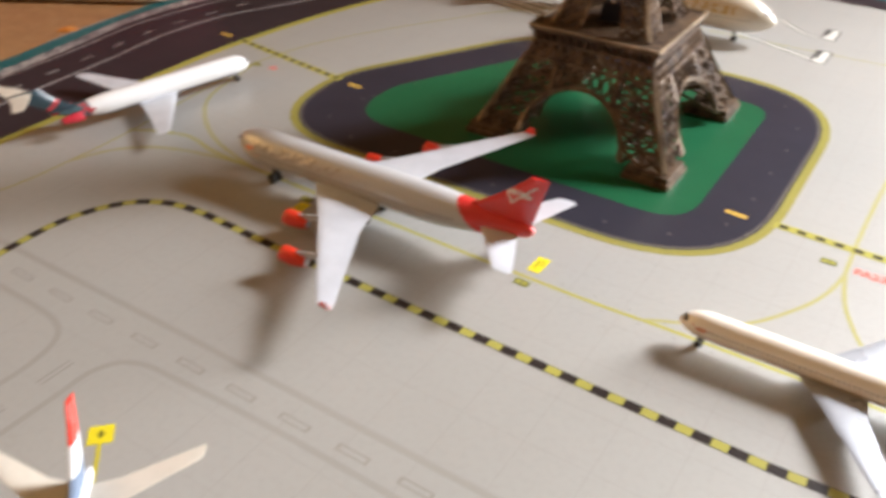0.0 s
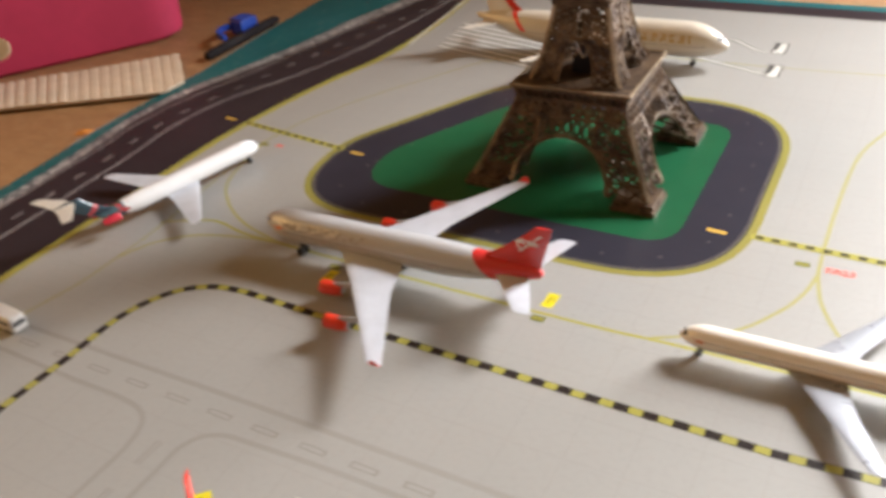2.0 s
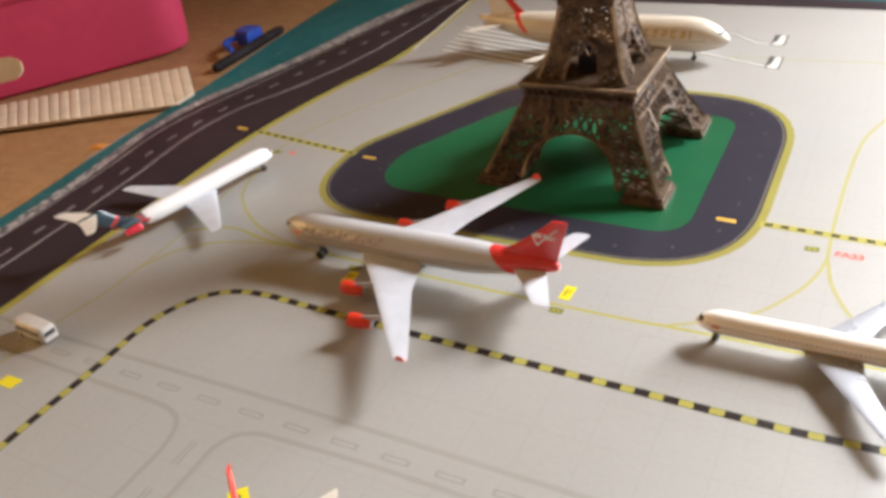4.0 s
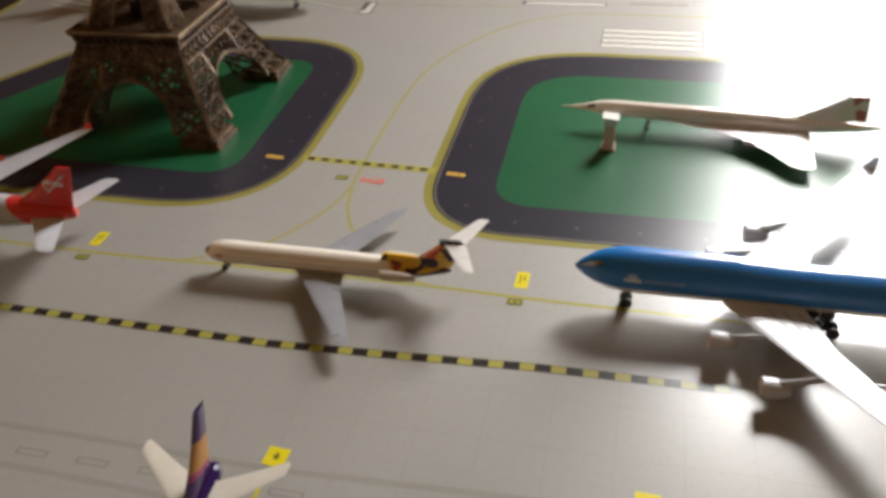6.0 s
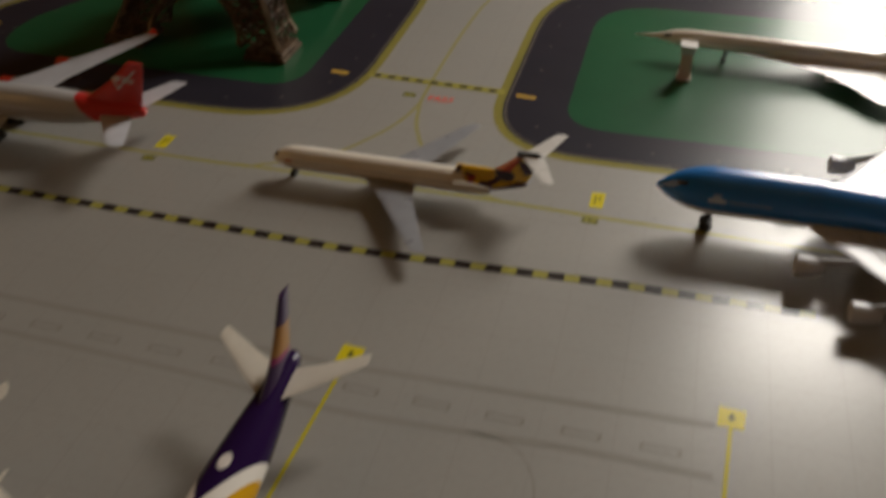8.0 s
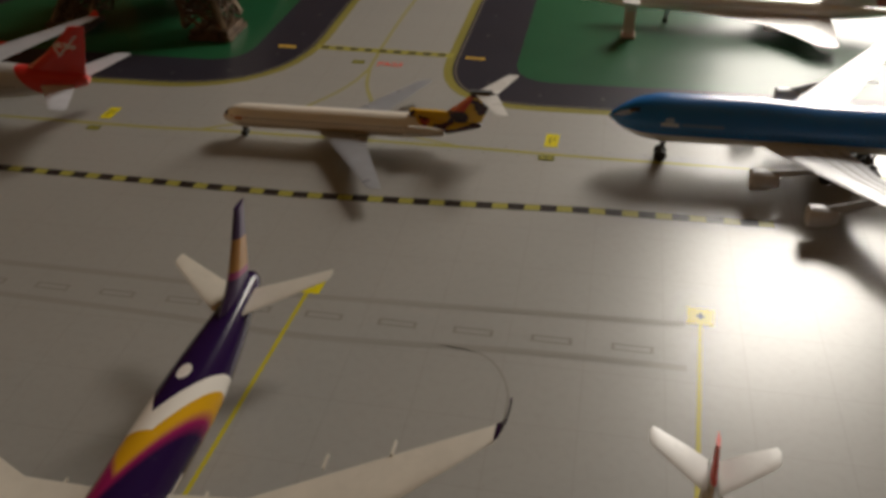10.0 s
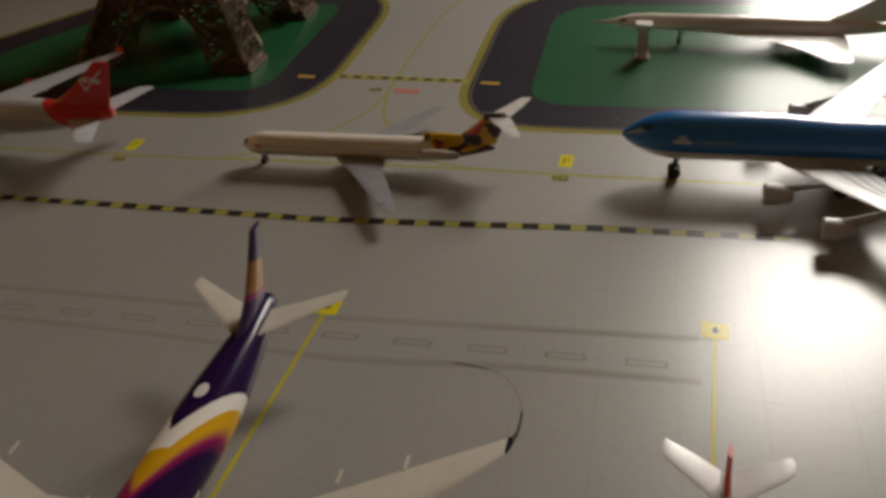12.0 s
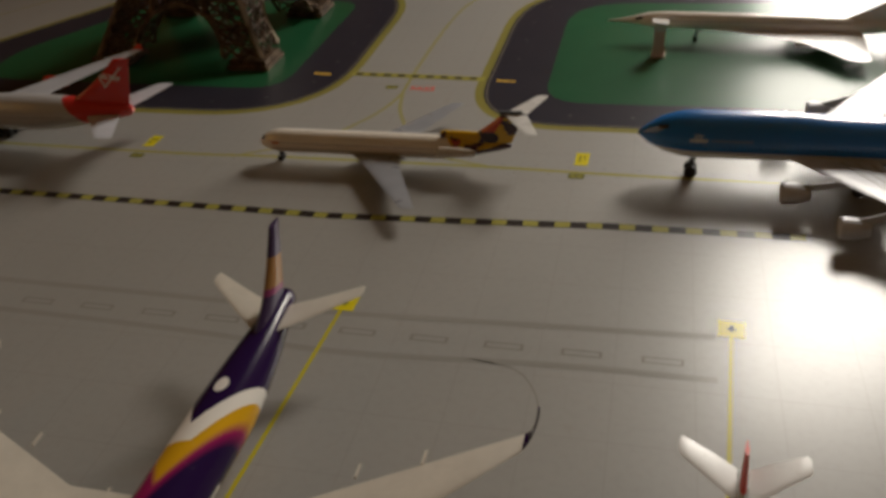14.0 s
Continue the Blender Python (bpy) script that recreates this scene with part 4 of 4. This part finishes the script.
# delta-winged supersonic jet
def supersonic(m):
    ob = thing("supersonic_jet", "white delta-winged model supersonic jet with a needle nose", "model airplane", m, "model aircraft on the mat")
    body = livery("supersonic_white_paint", (0.80, 0.73, 0.64), [(cockpit(13.5, 17, 10.8, 12.0), GLASS), (windows(24, 112, 10.8, 11.4, 1.4), (0.4, 0.36, 0.3))])
    rings = []
    drop = 3.2
    for s, r, z in ((0, 0.15, 13.1), (5, 0.6, 13.2), (10, 1.2, 13.4), (15, 2.2, 13.7), (20, 3.2, 13.9), (29, 3.6, 13.9), (60, 3.7, 13.4), (105, 3.7, 12.4), (122, 3.2, 12.2), (138, 1.9, 12.4), (150, 0.3, 12.8)):
        rings.append([(s, r * math.cos(2 * math.pi * i / 20), z - drop + r * 1.1 * math.sin(2 * math.pi * i / 20)) for i in range(20)])
    part("fuselage", Mesh().loft(rings), body, ob, smooth=True)
    for s in (-1, 1):
        plan = [(42, 1.5), (58, 4.0), (74, 8.3), (88, 14.2), (100, 24.5), (108, 33.5), (112, 35)]
        rings = []
        for x, y in plan:
            c = 118 - x if x < 111 else 4
            rings.append(section(x, s * y, 10.3 - drop - 0.05 * y, c, 0.028))
        part("wing", Mesh().loft(rings), ENAMEL, ob, smooth=True)
        box = Mesh().add([(x, s * y, z) for x in (88, 117) for y, z in ((8, 4.4), (16, 4.4), (16, 6.4), (8, 6.4))], [(0, 1, 2, 3), (4, 5, 6, 7), (0, 1, 5, 4), (1, 2, 6, 5), (2, 3, 7, 6), (3, 0, 4, 7)])
        e = part("engine", box, ENAMEL, ob)
        part("intake", Mesh().box(87.6, 88.4, min(s * 8.8, s * 15.2), max(s * 8.8, s * 15.2), 4.7, 6.1), DARKHOLE, e)
        gear(ob, 104, s * 6, 6.4, 1.2, 1.1, 1)
    fin = livery("supersonic_fin_paint", (0.72, 0.66, 0.58), [(lambda n: n.both(n.above(n.dot(1, 0, 0.35), 141.9), n.above(n.noise(140.0, 1.0), 0.47)), (0.45, 0.12, 0.10)), (lambda n: n.above(n.dot(-0.6, 0, 1), -53.2), (0.68, 0.62, 0.55))])
    part("tail_fin", fin_mesh(104, 142, 12.0, 132, 141, 25.2, 0.8), fin, ob, smooth=True)
    gear(ob, 43, 0, 7, 1.2, 1.2, 1, name="nose_gear")
    return ob


supersonic(pose(0.187, 0.142, 0, 0, 0, -1.5))

# boarding steps at the needle-nosed jet
steps = thing("boarding_steps", "small white and tan boarding steps beside the needle-nosed jet", "boarding stairs", pose(0.2125, 0.1205, 0))
TAN = plain("tan_card", (0.60, 0.46, 0.37), 0.6)
part("column", Mesh().box(-2.6, 2.6, -2.4, 2.4, 1.2, 13.0), TAN, steps)
part("foot", Mesh().box(-3.2, 3.2, -3.6, 3.6, 0.3, 1.2), TAN, steps)
top = Mesh().add([(-3.7, -3.6, 17.8), (3.9, -3.6, 17.0), (3.9, 3.6, 16.8), (-3.7, 3.6, 17.4), (-2.4, -2.5, 13.0), (2.4, -2.5, 13.0), (2.4, 2.5, 13.0), (-2.4, 2.5, 13.0)],
                 [(0, 1, 2, 3), (7, 6, 5, 4), (0, 4, 5, 1), (1, 5, 6, 2), (2, 6, 7, 3), (3, 7, 4, 0)])
part("platform", top, ENAMEL, steps)

# little bus
bus = thing("bus", "little white toy bus with dark windows on the service road", "toy bus", pose(-0.219, -0.094, 0, 0, 0, -4))
rings = []
for x, k, t in ((-10.8, 0.82, 7.6), (-10.2, 0.97, 8.3), (-9, 1, 8.6), (9, 1, 8.6), (10.2, 0.97, 8.2), (10.9, 0.8, 7.0)):
    rings.append([(x, -3.9 * k, 1.2), (x, -4 * k, 5), (x, -3.8 * k, t - 0.8), (x, -3 * k, t), (x, 3 * k, t), (x, 3.8 * k, t - 0.8), (x, 4 * k, 5), (x, 3.9 * k, 1.2)])
part("body", Mesh().loft(rings), ENAMEL, bus, smooth=True)
for s in (-1, 1):
    part("side_window", Mesh().box(-8.5, 8.5, s * 3.98 - 0.12, s * 3.98 + 0.12, 4.6, 6.2), DARKHOLE, bus)
    for x in (-6.5, 6.5):
        part("wheel", Mesh().disc((x, s * 3.4, 1.3), 1, 1.2, 1.2), TYRE, bus)
part("windscreen", Mesh().box(10.3, 11.0, -2.9, 2.9, 4.0, 6.2), DARKHOLE, bus)

# ---- bronze lattice tower souvenir ----
def bronze(name, low, high, rough):
    n = Nodes(name, rough, 0.35)
    worn = n.noise(150.0, 5.0, 0.7)
    c = n.mix(n.ramp(worn, 0.35, 0.7), low, high)
    c = n.mix(n.ramp(n.noise(40.0), 0.45, 0.7, 0.0, 0.7), c, tuple(v * 0.8 for v in low))
    return n.done(c, n.noise(700.0), 0.0003, 0.4, n.ramp(worn, 0.3, 0.7, rough * 1.2, rough * 0.85))


BRONZE = bronze("antique_bronze", (0.034, 0.016, 0.009), (0.205, 0.13, 0.07), 0.5)
BRASS = bronze("rubbed_bronze", (0.17, 0.11, 0.06), (0.46, 0.35, 0.22), 0.46)
DULLBRONZE = bronze("dull_bronze", (0.08, 0.048, 0.026), (0.28, 0.20, 0.12), 0.48)
TC = Vector((-29.5, 141))
tower = thing("tower_souvenir", "antique bronze lattice tower souvenir standing on the printed lawn", "tower model", pose(TC.x * MM, TC.y * MM, 0))
PROFILE = ((0, 50), (6, 47.3), (20, 40.2), (34, 33.6), (45, 28.8), (54, 22.5), (66, 18.6), (78, 15.8), (90, 13.6), (100, 11.6), (140, 7.2), (190, 4.2), (240, 2.4), (262, 1.6))


def half(z):
    """Outer half-width of the tower at height z."""
    for (a, p), (b, q) in zip(PROFILE, PROFILE[1:]):
        if z <= b:
            return p + (q - p) * (z - a) / (b - a)
    return 1.6


def inside(z):
    """Half-width of the gap between the legs, an arch below the girder."""
    if z < 6:
        return 26.0
    return 25.0 * math.sqrt(max(0.0, 1 - ((z - 6) / 23.0) ** 2)) if z < 29 else 0.0


def lattice(m, a, b, c, d, w, depth):
    """Crossed lacing with a boss in the cell a b (below) d c (above)."""
    m.bar(a, d, w, depth).bar(b, c, w, depth)
    mid = tuple(sum(p[i] for p in (a, b, c, d)) / 4 for i in range(3))
    m.bar(tuple(mid[i] - (0, 0.9, 0)[i] * depth / 2 for i in range(3)), tuple(mid[i] + (0, 0.9, 0)[i] * depth / 2 for i in range(3)), w * 1.9)


# each side: two legs joined by an arch and a crossed girder, all pierced
for turn in range(4):
    at = pose(0, 0, 0, 0, 0, 90 * turn)
    for s in (-1, 1):
        m, rail = Mesh(), Mesh()
        levels = [5.2, 11.6, 18, 24.4, 30.8, 37]
        for za, zb in zip(levels, levels[1:]):
            for k in range(2):
                cell = []
                for z in (za, zb):
                    o, w = half(z) - 0.8, max(9.0, half(z) - 0.8 - max(inside(z), 15.5))
                    for e in (k / 2, (k + 1) / 2):
                        cell.append((s * (o - w * e), -half(z) + 0.8, z))
                lattice(m, *cell, 1.25, 1.3)
                m.bar(cell[2], cell[3], 1.2)
                m.bar(cell[1], cell[3], 1.0 if k == 0 else 1.8)
        rail.bent([(s * (half(z) - 0.9), -half(z) + 0.9, z) for z in levels], 2.5)
        leg = part("leg", rail, BRASS, tower, "rubbed bright bronze corner rail", at=at)
        tagged(part("lattice", m, BRONZE, leg), kind="stuff")
    m, web = Mesh(), Mesh()
    lip = []
    for k in range(21):
        a = math.pi * k / 20
        z = 6 + 23.0 * math.sin(a)
        lip.append((25.0 * math.cos(a), -half(z) + 0.7, z))
    m.bent(lip, 1.4, 2.2)
    for k in range(-3, 3):
        x0, x1 = k * 5.2, (k + 1) * 5.2
        z0, z1 = (6 + 23 * math.sqrt(max(0, 1 - (x / 25.0) ** 2)) for x in (x0, x1))
        lattice(web, (x0, -half(z0) + 0.8, z0), (x1, -half(z1) + 0.8, z1), (x0, -half(37) + 0.8, 37), (x1, -half(37) + 0.8, 37), 1.2, 1.2)
    arch = part("arch", m, DULLBRONZE, tower, at=at)
    tagged(part("lattice", web, BRONZE, arch), kind="stuff")
    m, beam = Mesh(), Mesh()
    for k in range(-6, 6):
        x = [5.2 * k, 5.2 * (k + 1)]
        lattice(m, (x[0], -half(37) + 0.8, 37.4), (x[1], -half(37) + 0.8, 37.4), (x[0] * 0.93, -half(44) + 0.6, 44), (x[1] * 0.93, -half(44) + 0.6, 44), 1.35, 1.4)
        m.bar((x[0], -half(37) + 0.8, 37.4), (x[0] * 0.93, -half(44) + 0.6, 44), 1.2)
    beam.bar((-31.5, -half(37) + 0.6, 37.2), (31.5, -half(37) + 0.6, 37.2), 1.6, 1.5)
    girder = part("girder", beam, BRONZE, tower, at=at)
    tagged(part("lattice", m, BRONZE, girder), kind="stuff")
for sx in (-1, 1):
    for sy in (-1, 1):
        x0, x1 = sorted((sx * 51, sx * 29.0))
        y0, y1 = sorted((sy * 51, sy * 29.0))
        part("foot", Mesh().box(x0, x1, y0, y1, 0.35, 2.6).box(x0 + 1.2, x1 - 1.2, y0 + 1.2, y1 - 1.2, 2.6, 5.2), BRONZE, tower)
        # inner faces of the leg
        m = Mesh()
        for za, zb in zip((5, 13, 21, 29), (13, 21, 29, 37)):
            a = [max(15.5, inside(z)) for z in (za, zb)]
            for p, q in (((a[0], half(za) - 1), (a[1], half(zb) - 1)), ((half(za) - 1, a[0]), (half(zb) - 1, a[1])), ((a[0], a[0]), (a[1], a[1]))):
                m.bar((sx * p[0], sy * p[1], za), (sx * q[0], sy * q[1], zb), 1.5)
            m.bar((sx * a[0], sy * a[0], za), (sx * a[1], sy * (half(zb) - 1), zb), 1.1).bar((sx * a[0], sy * (half(za) - 1), za), (sx * a[1], sy * a[1], zb), 1.1)
            m.bar((sx * a[0], sy * a[0], za), (sx * (half(zb) - 1), sy * a[1], zb), 1.1).bar((sx * (half(za) - 1), sy * a[0], za), (sx * a[1], sy * a[1], zb), 1.1)
        tagged(part("inner_bracing", m, BRONZE, tower), kind="stuff")
# first gallery: a ledge over a row of little arches
g = part("gallery", Mesh().box(-29.2, 29.2, -29.2, 29.2, 43.8, 45.4).box(-27.5, 27.5, -27.5, 27.5, 45.4, 49.6).box(-31, 31, -31, 31, 49.6, 51.2), BRONZE, tower)
for turn in range(4):
    at = pose(0, 0, 0, 0, 0, 90 * turn)
    for k in range(15):
        x = -28.7 + 4.1 * k
        part("bracket", Mesh().add([(x - 0.8, -27.4, 45.4), (x + 0.8, -27.4, 45.4), (x + 0.8, -28.9, 45.4), (x - 0.8, -28.9, 45.4), (x - 1.3, -27.4, 49.6), (x + 1.3, -27.4, 49.6), (x + 1.3, -30.4, 49.6), (x - 1.3, -30.4, 49.6)],
                                   [(3, 2, 1, 0), (4, 5, 6, 7), (0, 1, 5, 4), (1, 2, 6, 5), (2, 3, 7, 6), (3, 0, 4, 7)]), BRONZE, g, at=at)
    part("ledge", Mesh().box(-31.3, 31.3, -31.4, -30.2, 51.2, 52.2), BRASS, g, at=at)
    # second stage: pierced wall with a tall arched opening
    m, rail, hood = Mesh(), Mesh(), Mesh()
    levels = [52, 57.2, 62.4, 67.6, 72.8, 78, 83, 88]
    for za, zb in zip(levels, levels[1:]):
        for s in (-1, 1):
            gap = [0.40 * half(z) if z < 72 else 0.12 * half(z) for z in (za, zb)]
            cols = 2 if za < 80 else 1
            for k in range(cols):
                cell = []
                for z, i in ((za, gap[0]), (zb, gap[1])):
                    o = half(z) - 0.6
                    for e in (k / cols, (k + 1) / cols):
                        cell.append((s * (o - (o - i) * e), -half(z) + 0.7, z))
                lattice(m, *cell, 0.95, 1.3)
                m.bar(cell[2], cell[3], 1.0)
                m.bar(cell[1], cell[3], 1.1)
    for j in range(3):
        x = -4.8 + 4.8 * j
        m.bar((x - 2.2, -half(66) + 1.2, 63.5), (x + 2.2, -half(71) + 1.2, 71), 0.9).bar((x + 2.2, -half(66) + 1.2, 63.5), (x - 2.2, -half(71) + 1.2, 71), 0.9)
    hood.bent([(0.40 * half(66) * math.cos(math.pi * j / 8), -half(66) + 0.9, 66 + 7 * math.sin(math.pi * j / 8)) for j in range(9)], 1.4)
    rail.bent([(half(z) - 0.8, -half(z) + 0.8, z) for z in levels], 2.1)
    wall = part("stage_corner", rail, BRASS, tower, "rubbed bright bronze corner rail", at=at)
    tagged(part("lattice", m, BRONZE, wall), kind="stuff")
    part("opening_hood", hood, BRONZE, wall)
# added low dark block: stands in for the dark interior behind the openings
part("interior_filler", Mesh().loft([[(-w, -w, z), (w, -w, z), (w, w, z), (-w, w, z)] for z, w in ((51.2, 7.5), (60, 6.8), (64, 5.0))]), plain("filler_dark", (0.012, 0.014, 0.03), 0.5), tower, "dark block added inside the stage to darken its openings")
part("second_gallery", Mesh().box(-14.6, 14.6, -14.6, 14.6, 88, 91).box(-16.2, 16.2, -16.2, 16.2, 91, 92.6), BRONZE, tower)
m = Mesh()
for za in range(92, 256, 8):
    zb = za + 8
    c = [[(s * half(z), t * half(z), z) for s, t in ((-1, -1), (1, -1), (1, 1), (-1, 1))] for z in (za, zb)]
    for i in range(4):
        j = (i + 1) % 4
        m.bar(c[0][i], c[1][i], 1.6).bar(c[0][i], c[1][j], 1.1).bar(c[0][j], c[1][i], 1.1).bar(c[1][i], c[1][j], 1.2)
part("spire", m, BRONZE, tower)
part("summit", Mesh().box(-3, 3, -3, 3, 254, 260).bar((0, 0, 260), (0, 0, 276), 0.9), BRONZE, tower)

# ---- clutter on the floor beside the mat ----
PINK = plain("pink_plastic", (0.62, 0.045, 0.125), 0.6, scale=12.0, vary=0.18)
tub = thing("storage_tub", "bright pink plastic storage tub standing on the floor", "storage box", pose(-0.590, 0.169, -0.0014, 0, 0, 54.7))


def tub_ring(z, s):
    return [(p.x, p.y, z) for p in rounded([(-160 * s, -95 * s), (160 * s, -95 * s), (160 * s, 95 * s), (-160 * s, 95 * s)], [34] * 4, 6)]


part("shell", Mesh().loft([tub_ring(z, s) for z, s in ((0, 0.95), (3, 0.985), (8, 0.99), (72, 1.015), (78, 1.017), (72, 0.985), (12, 0.95))]), PINK, tub, smooth=True)
part("rim", Mesh().loft([tub_ring(z, s) for z, s in ((73, 1.018), (73, 1.04), (80, 1.045), (82, 1.03), (81, 1.0), (78.5, 1.01), (73, 1.018))], caps=False), PINK, tub, smooth=True)

CREAM = plain("cream_plastic", (0.55, 0.42, 0.27), 0.5)
stick = thing("wooden_stick", "pale wooden stick leaning on the pink tub", "stick", pose(-0.464, 0.085, 0.038, 60, -3, 36))
part("blade", Mesh().loft([[(x, -8.5 * k, -1.4), (x, 8.5 * k, -1.4), (x, 8.5 * k, 1.4), (x, -8.5 * k, 1.4)] for x, k in ((-60, 1.05), (8, 1), (15, 0.95), (19, 0.75), (22, 0.35))]), CREAM, stick)

CARD = plain("corrugated_card", (0.62, 0.50, 0.37), 0.75, scale=60.0)
strip = thing("card_strip", "pale corrugated card strip with raised ribs on the floor", "card strip", pose(0, 0, 0.0002))
EDGE_FAR = (Vector((-591, 6)), Vector((-391, 198)))
EDGE_NEAR = (Vector((-570, -1)), Vector((-330, 141)))


def strip_ends(u):
    """The far and near edge of the strip, u from 0 to 1 along its length, cut off beside the mat."""
    p, q = (e[0].lerp(e[1], u) for e in (EDGE_FAR, EDGE_NEAR))
    return p, p.lerp(q, min(1.0, (-345 - p.x) / (q.x - p.x)))


def strip_ring(u, low, high, grow=0.0):
    p, q = strip_ends(u)
    side = (p - q).normalized() * grow
    p, q = p + side, q - side
    return [(q.x, q.y, low), (p.x, p.y, low), (p.x, p.y, high), (q.x, q.y, high)]


part("backing", Mesh().loft([strip_ring(u, 0.5, 2.2) for u in (0, 0.45, 0.9, 0.95, 1)]), CARD, strip)
RIBS = [k / 36 for k in range(37)]
for u, v in zip(RIBS, RIBS[1:]):
    swell = 1.1 if v < 0.72 else 0.5
    part("rib", Mesh().loft([strip_ring(u + (v - u) * (1 - math.cos(math.pi * j / 8)) / 2, 1.9, 2.2 + swell * math.sin(math.pi * j / 8) ** 0.8, swell * 0.8 * math.sin(math.pi * j / 8)) for j in range(9)]), CARD, strip, smooth=True)

pen = thing("marker_pen", "black pen with a blue clip lying on the floor", "pen", pose(-0.3625, 0.244, 0.0026, 0, 0, 91))
INK, BLUE = plain("black_plastic", (0.015, 0.011, 0.012), 0.75, spec=0.2), plain("blue_plastic", (0.02, 0.07, 0.42), 0.35)
part("barrel", Mesh().loft([[(x, 4.0 * k * math.cos(a), 4.0 * k * math.sin(a)) for a in [2 * math.pi * i / 16 for i in range(16)]] for x, k in ((-46, 0.6), (-44, 0.95), (-20, 1), (36, 1), (42, 0.9), (45, 0.6))]), INK, pen, smooth=True)
clip = Mesh().loft([[(6 + i, 6, z0), (24 - i * 0.4, 4, z0), (26 - i, 19, z0), (9 + i, 21, z0)] for i, z0 in ((1.5, -2.4), (0, -1), (0, 8), (2, 10))])
clip.bent([(*p, 4.5) for p in curve([(10, 19), (1, 22), (-8, 19), (-14, 12), (-17, 4)], 5)], 3.2, 4.0)
part("clip", clip, BLUE, pen)

scrap = thing("orange_scrap", "small crumpled orange paper scrap on the floor", "paper scrap", pose(-0.356, 0.069, -0.0012, 0, 0, 30))
part("paper", Mesh().add([(-6, -3, 0.2), (5, -4, 0.3), (7, 3, 0.2), (0, 2, 2.0), (-5, 4, 0.3), (0, -1, 1.6)], [(0, 1, 5), (1, 2, 3, 5), (3, 4, 0, 5)]), plain("orange_paper", (0.55, 0.20, 0.03), 0.7), scrap)

scrap_card = thing("card_offcut", "small pale card offcut lying on the floor", "card offcut", pose(-0.438, 0.033, -0.0013, 0, 0, -33))
part("card", Mesh().loft([[(x, -12, 0.2 + z), (x, 12, 0.2 + z * 0.7), (x, 12, 0.8 + z * 0.7), (x, -12, 0.8 + z)] for x, z in ((-26, 0), (-12, 0.4), (4, 1.4), (18, 3.0))]), CARD, scrap_card)
